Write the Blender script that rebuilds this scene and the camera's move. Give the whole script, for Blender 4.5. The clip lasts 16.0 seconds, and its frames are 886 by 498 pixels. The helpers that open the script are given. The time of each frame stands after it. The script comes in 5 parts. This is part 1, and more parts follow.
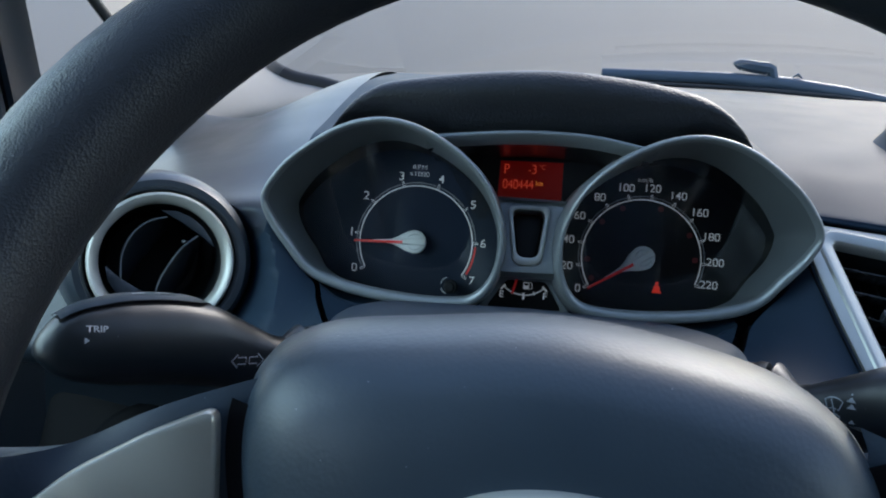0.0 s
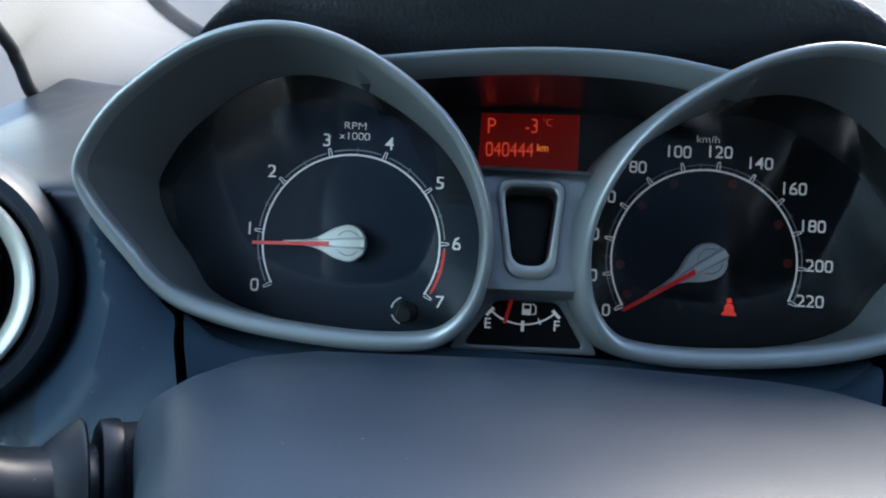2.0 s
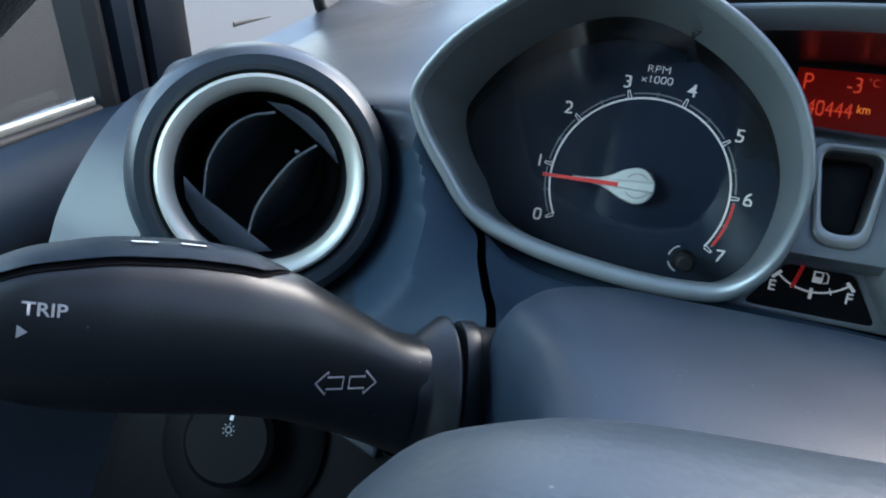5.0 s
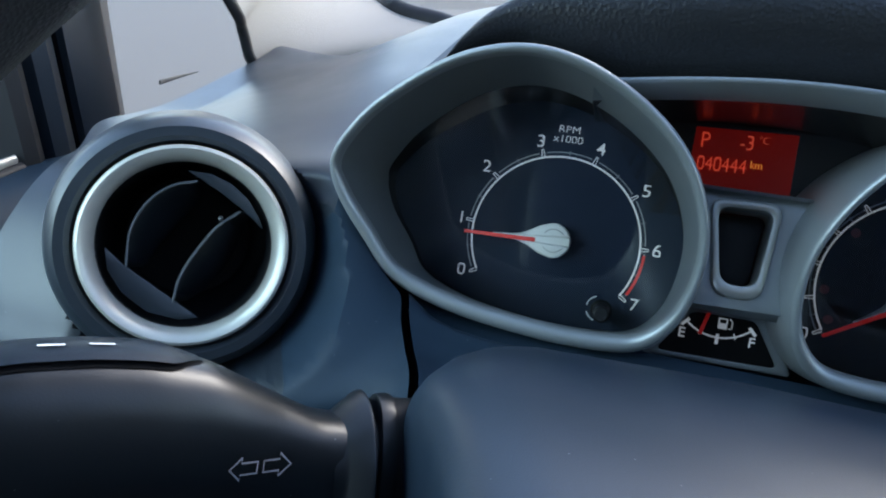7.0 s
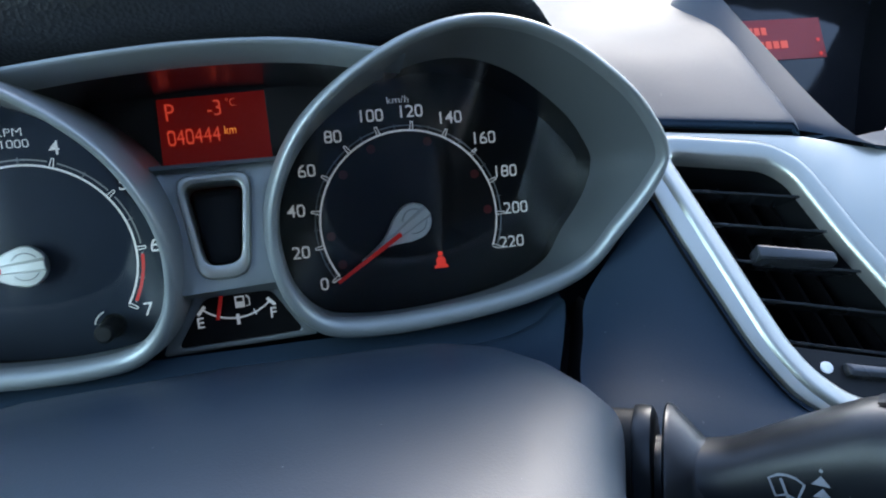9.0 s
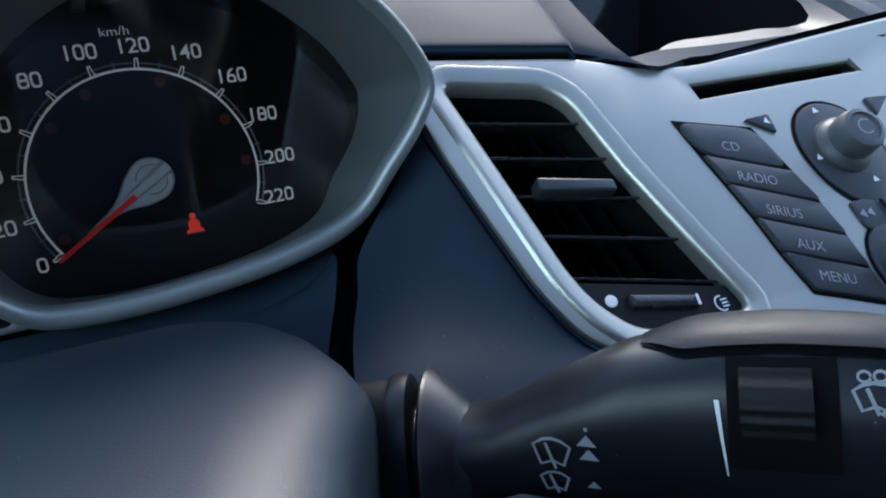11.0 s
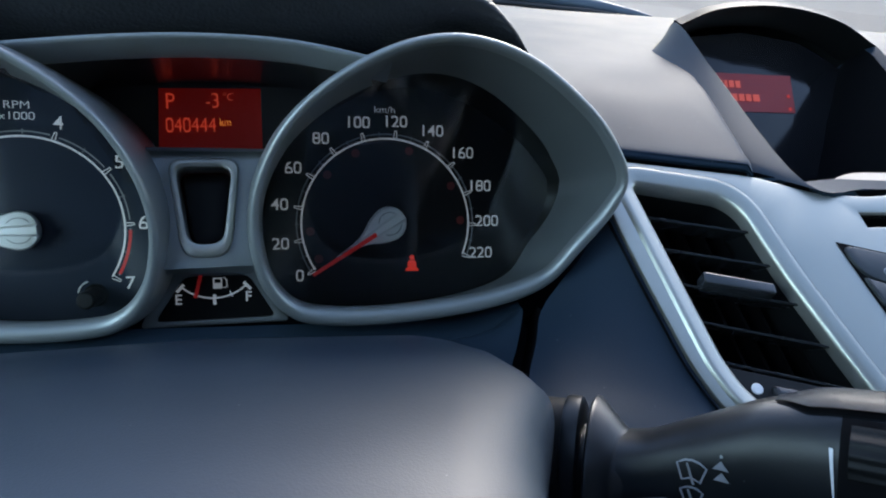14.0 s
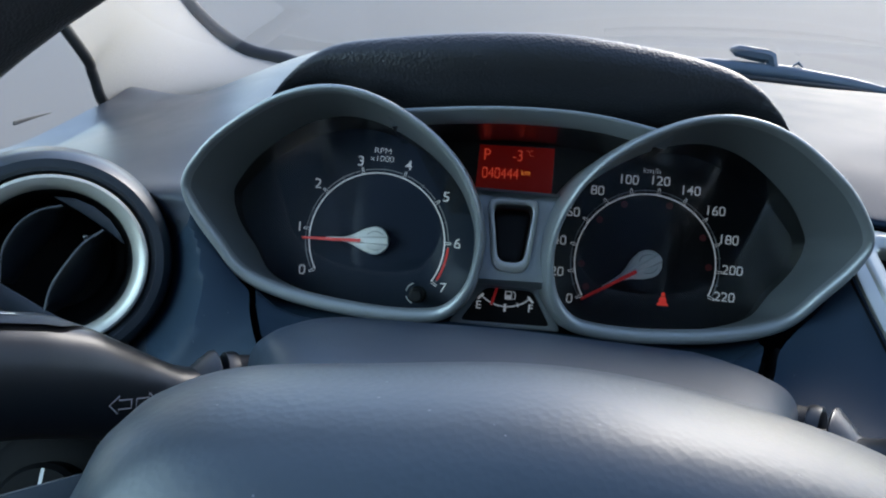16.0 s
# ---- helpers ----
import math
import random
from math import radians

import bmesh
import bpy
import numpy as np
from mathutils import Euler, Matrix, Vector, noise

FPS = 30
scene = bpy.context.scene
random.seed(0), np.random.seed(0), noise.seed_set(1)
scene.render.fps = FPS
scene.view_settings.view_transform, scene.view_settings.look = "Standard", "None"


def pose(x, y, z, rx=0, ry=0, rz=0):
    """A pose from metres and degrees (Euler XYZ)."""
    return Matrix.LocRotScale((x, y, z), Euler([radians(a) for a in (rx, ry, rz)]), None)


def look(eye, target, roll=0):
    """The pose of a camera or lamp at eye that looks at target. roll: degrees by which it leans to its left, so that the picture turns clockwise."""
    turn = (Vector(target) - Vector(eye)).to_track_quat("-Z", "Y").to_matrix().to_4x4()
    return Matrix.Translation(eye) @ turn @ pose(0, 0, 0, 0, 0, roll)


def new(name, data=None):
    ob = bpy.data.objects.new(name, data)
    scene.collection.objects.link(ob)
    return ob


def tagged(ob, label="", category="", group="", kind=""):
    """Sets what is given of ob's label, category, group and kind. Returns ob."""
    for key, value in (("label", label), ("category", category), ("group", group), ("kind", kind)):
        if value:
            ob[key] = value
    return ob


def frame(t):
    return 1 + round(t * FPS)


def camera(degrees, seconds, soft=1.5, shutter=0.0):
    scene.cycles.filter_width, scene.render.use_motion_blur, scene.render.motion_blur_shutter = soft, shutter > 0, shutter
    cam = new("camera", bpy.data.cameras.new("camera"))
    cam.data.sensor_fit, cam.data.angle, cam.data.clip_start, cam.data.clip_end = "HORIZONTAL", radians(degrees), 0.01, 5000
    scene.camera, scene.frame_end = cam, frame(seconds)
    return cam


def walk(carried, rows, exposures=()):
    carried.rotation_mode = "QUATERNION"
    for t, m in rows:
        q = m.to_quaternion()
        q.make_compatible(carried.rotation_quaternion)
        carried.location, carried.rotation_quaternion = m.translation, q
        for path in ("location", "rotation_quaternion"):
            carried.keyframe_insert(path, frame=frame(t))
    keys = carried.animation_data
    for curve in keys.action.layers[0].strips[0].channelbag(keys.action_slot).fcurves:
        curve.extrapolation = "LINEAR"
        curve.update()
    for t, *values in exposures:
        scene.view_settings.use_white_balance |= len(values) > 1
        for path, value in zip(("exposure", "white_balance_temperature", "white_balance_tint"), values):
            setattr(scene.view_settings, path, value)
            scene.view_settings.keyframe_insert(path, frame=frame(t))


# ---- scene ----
cam = camera(64.7, 16.0, soft=2.0)
PATH = [
    (0, (-0.021, -0.456, -0.005), (-0.176, 1.537, 0.02), 4.7),
    (0.5, (-0.024, -0.368, -0.011), (-0.234, 1.616, 0.134), 3.8),
    (1, (-0.033, -0.327, 0.009), (-0.162, 1.669, 0.03), 5.1),
    (1.5, (-0.035, -0.3, 0.0), (-0.124, 1.698, 0.049), 4.5),
    (2, (-0.025, -0.29, -0.001), (-0.102, 1.708, 0.032), 3.5),
    (2.5, (-0.026, -0.292, 0.003), (-0.099, 1.707, 0.023), 3.4),
    (3, (-0.023, -0.292, 0.006), (-0.097, 1.706, 0.02), 3.1),
    (3.5, (-0.026, -0.296, 0.004), (-0.115, 1.702, 0.032), 3.9),
    (4, (-0.044, -0.302, 0.007), (-0.321, 1.677, -0.071), 6.6),
    (4.5, (-0.055, -0.301, -0.007), (-0.597, 1.614, -0.209), 11.7),
    (4.7, (-0.064, -0.305, -0.006), (-0.615, 1.604, -0.238), 10.8),
    (6.8, (-0.064, -0.319, 0.007), (-0.629, 1.592, -0.162), 10.5),
    (7, (-0.055, -0.314, 0.012), (-0.483, 1.635, -0.115), 9.0),
    (7.2, (-0.051, -0.311, 0.016), (-0.335, 1.668, -0.058), 7.6),
    (7.5, (-0.037, -0.312, 0.024), (-0.188, 1.681, -0.041), 3.7),
    (8, (-0.016, -0.309, 0.029), (0.012, 1.69, -0.044), 0.2),
    (8.5, (0.005, -0.302, 0.027), (0.249, 1.68, -0.094), -3.1),
    (9, (0.019, -0.289, 0.024), (0.45, 1.652, -0.194), -5.3),
    (9.5, (0.034, -0.277, 0.02), (0.583, 1.623, -0.277), -7.1),
    (10, (0.046, -0.268, 0.017), (0.715, 1.585, -0.325), -8.2),
    (10.2, (0.048, -0.268, 0.017), (0.754, 1.571, -0.332), -8.3),
    (12.3, (0.059, -0.26, 0.01), (0.997, 1.448, -0.442), -8.2),
    (12.5, (0.058, -0.26, 0.01), (0.988, 1.455, -0.431), -7.7),
    (13, (0.052, -0.267, 0.011), (0.891, 1.512, -0.349), -5.9),
    (13.5, (0.039, -0.284, 0.014), (0.729, 1.577, -0.231), -3.5),
    (14, (0.021, -0.309, 0.014), (0.493, 1.63, -0.116), -0.1),
    (14.5, (0.001, -0.331, 0.01), (0.238, 1.655, -0.018), 2.2),
    (15, (-0.006, -0.348, 0.002), (0.097, 1.649, -0.011), 3.6),
    (15.5, (-0.02, -0.378, 0.003), (-0.082, 1.621, 0.023), 5.0),
    (16, (-0.022, -0.38, 0.001), (-0.107, 1.618, 0.01), 5.5),
]
# The panel frame: x to the right, y into the dashboard, z up along the leaning instrument panel.
LEAN_BACK = 24.0
PANEL = pose(0, 0, 1.0, -LEAN_BACK, 0, 0)
walk(cam, [(t, PANEL @ look(eye, target, roll)) for t, eye, target, roll in PATH],
     exposures=[(0.0, 2.10), (0.6, 1.98), (1.0, 2.36), (1.5, 2.55), (3.0, 2.95), (4.5, 2.80), (7.0, 2.60), (8.0, 2.95), (9.0, 2.90), (10.2, 2.45), (12.4, 2.10), (13.5, 2.14), (14.5, 2.42), (16.0, 2.35)])

# ---- daylight ----
SUN_AZIMUTH, SUN_ELEVATION = 32.0, 34.0      # degrees to the right of straight ahead, degrees up
world = bpy.data.worlds.new("winter_sky")
scene.world = world
world.use_nodes = True
wn = world.node_tree
sky = wn.nodes.new("ShaderNodeTexSky")
sky.sky_type = "NISHITA"
sky.sun_disc = False
sky.sun_elevation = radians(SUN_ELEVATION)
sky.sun_rotation = radians(SUN_AZIMUTH)
sky.air_density, sky.dust_density, sky.ozone_density = 1.0, 1.0, 1.3
wn.links.new(sky.outputs[0], wn.nodes["Background"].inputs[0])
wn.nodes["Background"].inputs[1].default_value = 0.13
sun_lamp = bpy.data.lights.new("sun", "SUN")
sun_lamp.energy, sun_lamp.angle, sun_lamp.color = 0.46, radians(20), (1.0, 0.975, 0.935)
sun_ob = new("sun", sun_lamp)
az, el = radians(SUN_AZIMUTH), radians(SUN_ELEVATION)
to_sun = Vector((math.sin(az) * math.cos(el), math.cos(az) * math.cos(el), math.sin(el)))
sun_ob.matrix_world = Matrix.Translation((6, 10, 8)) @ to_sun.to_track_quat("Z", "Y").to_matrix().to_4x4()


def window_light(name, place, target, width, height, watts):
    """Sky light that comes in through a window's opening."""
    d = bpy.data.lights.new(name, "AREA")
    d.shape, d.size, d.size_y, d.energy, d.color = "RECTANGLE", width, height, watts, (0.64, 0.93, 1.0)
    new(name, d).matrix_world = look(place, target)


window_light("side_window_light", (-0.445, -0.33, 1.22), (0.35, -0.28, 1.00), 0.45, 0.30, 0.52)
window_light("far_window_light", (1.12, -0.50, 1.24), (0.2, -0.40, 1.10), 0.85, 0.36, 0.17)


# ---- materials ----
def mat(name, colour, rough=0.5, metal=0.0, grain=0.0, grain_scale=900.0, mottle=0.25, spec=0.5, coat=0.0, dust=0.0, emit=None, power=0):
    """A surface with fine grain relief, patchy roughness and colour, and optional dust specks."""
    m = bpy.data.materials.new(name)
    m.use_nodes = True
    nt = m.node_tree
    b = nt.nodes["Principled BSDF"]
    b.inputs["Metallic"].default_value = metal
    b.inputs["Specular IOR Level"].default_value = spec
    b.inputs["Coat Weight"].default_value = coat
    b.inputs["Coat Roughness"].default_value = 0.12
    co = nt.nodes.new("ShaderNodeTexCoord").outputs["Object"]
    big = nt.nodes.new("ShaderNodeTexNoise")
    big.inputs["Scale"].default_value, big.inputs["Detail"].default_value = 28.0, 6.0
    nt.links.new(co, big.inputs["Vector"])
    mix = nt.nodes.new("ShaderNodeMix")
    mix.data_type = "RGBA"
    mix.inputs["A"].default_value = (*[c * (1 - mottle) for c in colour], 1)
    mix.inputs["B"].default_value = (*[min(1, c * (1 + mottle)) for c in colour], 1)
    nt.links.new(big.outputs["Fac"], mix.inputs["Factor"])
    last = mix.outputs["Result"]
    if dust:
        v = nt.nodes.new("ShaderNodeTexVoronoi")
        v.inputs["Scale"].default_value = 150.0
        nt.links.new(co, v.inputs["Vector"])
        r = nt.nodes.new("ShaderNodeMapRange")
        r.inputs["From Min"].default_value, r.inputs["From Max"].default_value = 0.020, 0.045
        r.inputs["To Min"].default_value, r.inputs["To Max"].default_value = dust, 0.0
        nt.links.new(v.outputs["Distance"], r.inputs["Value"])
        dm = nt.nodes.new("ShaderNodeMix")
        dm.data_type = "RGBA"
        dm.inputs["B"].default_value = (0.5, 0.52, 0.55, 1)
        nt.links.new(r.outputs["Result"], dm.inputs["Factor"])
        nt.links.new(last, dm.inputs["A"])
        last = dm.outputs["Result"]
    nt.links.new(last, b.inputs["Base Color"])
    rr = nt.nodes.new("ShaderNodeMapRange")
    rr.inputs["To Min"].default_value, rr.inputs["To Max"].default_value = max(0.03, rough - 0.07), min(1, rough + 0.07)
    nt.links.new(big.outputs["Fac"], rr.inputs["Value"])
    nt.links.new(rr.outputs["Result"], b.inputs["Roughness"])
    if grain:
        g = nt.nodes.new("ShaderNodeTexVoronoi")
        g.inputs["Scale"].default_value = grain_scale
        n2 = nt.nodes.new("ShaderNodeTexNoise")
        n2.inputs["Scale"].default_value, n2.inputs["Detail"].default_value = grain_scale * 0.5, 3.0
        nt.links.new(co, g.inputs["Vector"])
        nt.links.new(co, n2.inputs["Vector"])
        add = nt.nodes.new("ShaderNodeMath")
        nt.links.new(g.outputs["Distance"], add.inputs[0])
        nt.links.new(n2.outputs["Fac"], add.inputs[1])
        bump = nt.nodes.new("ShaderNodeBump")
        bump.inputs["Strength"].default_value, bump.inputs["Distance"].default_value = grain, 0.0006
        nt.links.new(add.outputs[0], bump.inputs["Height"])
        nt.links.new(bump.outputs["Normal"], b.inputs["Normal"])
    if emit:
        b.inputs["Emission Color"].default_value = (*emit, 1)
        b.inputs["Emission Strength"].default_value = power
    return m


def glass_mat(name, tint=(1, 1, 1), gloss=0.6, rough=0.05):
    """Clear pane: light goes straight through, Fresnel drives the gloss alone."""
    m = bpy.data.materials.new(name)
    m.use_nodes = True
    nt = m.node_tree
    nt.nodes.clear()
    out = nt.nodes.new("ShaderNodeOutputMaterial")
    tr = nt.nodes.new("ShaderNodeBsdfTransparent")
    tr.inputs[0].default_value = (*tint, 1)
    gl = nt.nodes.new("ShaderNodeBsdfGlossy")
    gl.inputs["Roughness"].default_value = rough
    fr = nt.nodes.new("ShaderNodeFresnel")
    fr.inputs["IOR"].default_value = 1.45
    mu = nt.nodes.new("ShaderNodeMath")
    mu.operation = "MULTIPLY"
    mu.inputs[1].default_value = gloss
    mx = nt.nodes.new("ShaderNodeMixShader")
    nt.links.new(fr.outputs[0], mu.inputs[0])
    nt.links.new(mu.outputs[0], mx.inputs[0])
    nt.links.new(tr.outputs[0], mx.inputs[1])
    nt.links.new(gl.outputs[0], mx.inputs[2])
    nt.links.new(mx.outputs[0], out.inputs[0])
    return m


M_DASH = mat("grained_dash_plastic", (0.014, 0.020, 0.027), 0.39, spec=0.56, grain=0.06, grain_scale=1800, mottle=0.12, dust=0.22)
M_KNEE = mat("matt_knee_plastic", (0.013, 0.025, 0.040), 0.58, spec=0.16, grain=0.05, grain_scale=1800, mottle=0.12, dust=0.18)
M_PAD = mat("soft_dash_pad", (0.013, 0.026, 0.042), 0.55, spec=0.12, grain=0.05, grain_scale=1600, mottle=0.12, dust=0.22)
M_HOOD = mat("stitched_hood_vinyl", (0.009, 0.010, 0.012), 0.44, spec=0.40, grain=0.42, grain_scale=700, mottle=0.15)
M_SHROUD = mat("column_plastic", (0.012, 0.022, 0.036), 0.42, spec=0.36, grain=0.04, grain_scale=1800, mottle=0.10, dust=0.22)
M_BEZEL = mat("satin_grey_bezel", (0.235, 0.255, 0.265), 0.42, metal=0.50, grain=0.0, mottle=0.02)
M_WALL = mat("dark_satin_pod", (0.115, 0.130, 0.138), 0.36, metal=0.3, grain=0.03, grain_scale=2200, mottle=0.04)
M_SILVER = mat("silver_paint", (0.385, 0.385, 0.345), 0.33, metal=0.72, grain=0.03, grain_scale=3000, mottle=0.03)
M_RING = mat("matt_chrome", (0.40, 0.40, 0.365), 0.38, metal=0.45, grain=0.02, grain_scale=3000, mottle=0.03)
M_BLACK = mat("black_plastic", (0.007, 0.008, 0.009), 0.50, spec=0.2, grain=0.06, grain_scale=1800, mottle=0.15)
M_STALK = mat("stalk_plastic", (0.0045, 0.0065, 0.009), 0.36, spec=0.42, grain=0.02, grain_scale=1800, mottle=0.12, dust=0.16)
# blacker, duller copy of black plastic; shade is put into its colour
M_SHADED_BLACK = mat("shaded_matt_black", (0.0045, 0.005, 0.006), 0.6, spec=0.10, grain=0.05, grain_scale=1800, mottle=0.15)
M_VOID = mat("dark_gap", (0.004, 0.004, 0.005), 0.8, spec=0.08)
# blue of the lens reflection is put into the rev counter face's colour
M_FACE = mat("reflection_tinted_face", (0.006, 0.0145, 0.033), 0.45, mottle=0.15, spec=0.2)
M_FACE_BLACK = mat("black_dial_face", (0.0055, 0.0055, 0.0065), 0.45, mottle=0.15, spec=0.2)
M_WHITE = mat("white_print", (0.72, 0.73, 0.75), 0.5, mottle=0.05)
M_DIAL = mat("lit_dial_print", (0.74, 0.76, 0.78), 0.5, mottle=0.05, emit=(0.85, 0.93, 1.0), power=0.0297)
M_GREY = mat("grey_print", (0.26, 0.27, 0.29), 0.5, mottle=0.05)
# weak emission added to brighten the red pointers and the warning band
M_RED = mat("brightened_red_needle", (0.72, 0.025, 0.022), 0.4, mottle=0.05, emit=(1.0, 0.03, 0.02), power=0.012)
M_NEEDLE = mat("silver_needle_hub", (0.86, 0.88, 0.89), 0.34, metal=0.15, mottle=0.03)
M_TELL = mat("lit_red_lamp", (0.5, 0.03, 0.02), 0.4, emit=(1.0, 0.06, 0.03), power=0.060)
M_DIM = mat("unlit_red_lamp", (0.14, 0.012, 0.012), 0.5)
M_LCD = mat("red_lcd", (0.20, 0.012, 0.010), 0.25, mottle=0.12, emit=(1.0, 0.018, 0.010), power=0.0066)
M_READOUT = mat("dim_red_screen", (0.16, 0.010, 0.008), 0.3, mottle=0.12, emit=(1.0, 0.02, 0.012), power=0.011)
M_SEG = mat("lcd_segment", (0.4, 0.1, 0.05), 0.4, mottle=0.05, emit=(1.0, 0.07, 0.03), power=0.0726)
M_SEGHOT = mat("lcd_segment_amber", (0.4, 0.2, 0.05), 0.4, mottle=0.05, emit=(1.0, 0.25, 0.04), power=0.1188)
M_LEATHER = mat("wheel_leather", (0.009, 0.011, 0.014), 0.45, spec=0.4, grain=0.22, grain_scale=1300, mottle=0.15)
M_AIRBAG = mat("airbag_cover", (0.021, 0.033, 0.046), 0.42, spec=0.5, grain=0.075, grain_scale=620, mottle=0.10, dust=0.2)
M_CREAM = mat("pillar_trim", (0.25, 0.238, 0.214), 0.7, grain=0.2, grain_scale=900, mottle=0.05)
M_RUBBER = mat("black_rubber", (0.012, 0.012, 0.013), 0.6, mottle=0.15)
M_SHELL = mat("headliner_cloth", (0.34, 0.33, 0.32), 0.9, grain=0.3, grain_scale=500, mottle=0.06)
M_CARPET = mat("dark_carpet", (0.03, 0.03, 0.032), 0.95, grain=0.5, grain_scale=400, mottle=0.2)
M_PAINT = mat("car_body_paint", (0.055, 0.075, 0.10), 0.4, metal=0.2, mottle=0.05, coat=0.2)
M_SNOW = mat("trodden_snow", (0.123, 0.112, 0.094), 0.85, grain=0.0, mottle=0.03)
M_KNOB = mat("grey_knob_rubber", (0.062, 0.068, 0.074), 0.42, grain=0.05, mottle=0.08)
M_BUTTON = mat("dark_radio_button", (0.032, 0.037, 0.042), 0.40, grain=0.05, grain_scale=2500, mottle=0.08)
M_SLAT = mat("satin_black_slat", (0.022, 0.025, 0.029), 0.27, spec=0.6, mottle=0.1)
M_BLUE = mat("blue_badge", (0.02, 0.05, 0.18), 0.2, mottle=0.1, coat=0.8)
M_GLASS = glass_mat("window_glass", gloss=0.2)
M_GLOSS = mat("glossy_black", (0.016, 0.017, 0.020), 0.24, mottle=0.1)
M_LENS = glass_mat("dial_lens", gloss=3.0, rough=0.09)


# ---- building helpers ----
def thing(name, base, label, category, group="", kind=""):
    e = new(name)
    e.empty_display_size = 0.02
    e.matrix_world = PANEL @ Matrix.Translation(base)
    e["base"] = base
    return tagged(e, label, category, group, kind)


def part(name, bm, material, parent, label="", smooth=True, sharp=35.0):
    """One mesh under a thing or a part; its vertices are given in the panel frame."""
    top = parent
    off = Vector(top["base"])
    bmesh.ops.transform(bm, matrix=Matrix.Translation(-off), verts=bm.verts)
    bmesh.ops.recalc_face_normals(bm, faces=bm.faces)
    me = bpy.data.meshes.new(name)
    if smooth:
        lim = radians(sharp)
        for e in bm.edges:
            e.smooth = not (len(e.link_faces) == 2 and e.calc_face_angle(0.0) > lim)
        for f in bm.faces:
            f.smooth = True
    bm.to_mesh(me)
    bm.free()
    me.materials.append(material)
    ob = new(name, me)
    ob["base"] = top["base"]
    ob.parent = parent
    if label:
        tagged(ob, label)
    return ob


def single(name, bm, material, label, category, kind="", base=(0, 0, 0), m=None):
    """A thing that is one mesh, given in the panel frame (or in the frame m)."""
    bmesh.ops.recalc_face_normals(bm, faces=bm.faces)
    bmesh.ops.transform(bm, matrix=Matrix.Translation(-Vector(base)), verts=bm.verts)
    me = bpy.data.meshes.new(name)
    lim = radians(35)
    for e in bm.edges:
        e.smooth = not (len(e.link_faces) == 2 and e.calc_face_angle(0.0) > lim)
    for f in bm.faces:
        f.smooth = True
    bm.to_mesh(me)
    bm.free()
    me.materials.append(material)
    ob = new(name, me)
    ob["base"] = base
    ob.matrix_world = (PANEL if m is None else m) @ Matrix.Translation(base)
    return tagged(ob, label, category, kind=kind)


def curve(pts, n, closed=False):
    """n points along a smooth line through pts (any dimension)."""
    p = np.array(pts, float)
    k = len(p)
    out = []
    segs = k if closed else k - 1
    for i in range(n):
        u = i * segs / (n if closed else n - 1)
        j = min(int(u), segs - 1)
        f = u - j
        if closed:
            a, b, c, d = p[(j - 1) % k], p[j % k], p[(j + 1) % k], p[(j + 2) % k]
        else:
            b, c = p[j], p[j + 1]
            a = p[j - 1] if j > 0 else 2 * b - c
            d = p[j + 2] if j + 2 < k else 2 * c - b
        out.append(0.5 * ((2 * b) + (c - a) * f + (2 * a - 5 * b + 4 * c - d) * f * f + (3 * b - a - 3 * c + d) * f ** 3))
    return np.array(out)


def offset(loop, d):
    """A closed 2D loop moved outward by d."""
    p = np.array(loop, float)
    t = np.roll(p, -1, 0) - np.roll(p, 1, 0)
    t /= np.maximum(np.linalg.norm(t, axis=1), 1e-9)[:, None]
    area = np.sum(p[:, 0] * np.roll(p[:, 1], -1) - np.roll(p[:, 0], -1) * p[:, 1])
    nrm = np.c_[t[:, 1], -t[:, 0]] * (1 if area > 0 else -1)
    return p + nrm * d


def loft(rings, closed=True, cap_start=False, cap_end=False, bm=None):
    """Quads between successive rings of points; closed joins each ring's ends."""
    bm = bm or bmesh.new()
    vs = [[bm.verts.new(tuple(p)) for p in r] for r in rings]
    n = len(vs[0])
    for a, b in zip(vs, vs[1:]):
        for i in range(n if closed else n - 1):
            j = (i + 1) % n
            bm.faces.new((a[i], a[j], b[j], b[i]))
    if cap_start:
        bm.faces.new(vs[0][::-1])
    if cap_end:
        bm.faces.new(vs[-1])
    return bm


def fill(loops3, bm=None):
    """Flat filled face(s) between closed loops of 3D points; later loops are holes."""
    bm = bm or bmesh.new()
    edges = []
    for lp in loops3:
        v = [bm.verts.new(tuple(p)) for p in lp]
        edges += [bm.edges.new((v[i], v[(i + 1) % len(v)])) for i in range(len(v))]
    bmesh.ops.triangle_fill(bm, use_beauty=True, edges=edges)
    return bm


def plate(outer, holes, at, depth, chamfer=0.0008, bm=None):
    """A plate with rounded edges: 2D loops, at(a, b, h) gives the place at height h over its front plane."""
    bm = bm or bmesh.new()
    loops = [(np.array(outer), 1)] + [(np.array(h), -1) for h in holes]
    fill([[at(a, b, 0) for a, b in offset(lp, -chamfer * s)] for lp, s in loops], bm)
    for lp, s in loops:
        loft([[at(a, b, 0) for a, b in offset(lp, -chamfer * s)], [at(a, b, -0.3 * chamfer) for a, b in offset(lp, -0.3 * chamfer * s)],
              [at(a, b, -chamfer) for a, b in lp], [at(a, b, -depth) for a, b in lp]], bm=bm)
    bmesh.ops.remove_doubles(bm, verts=bm.verts, dist=1e-6)
    return bm


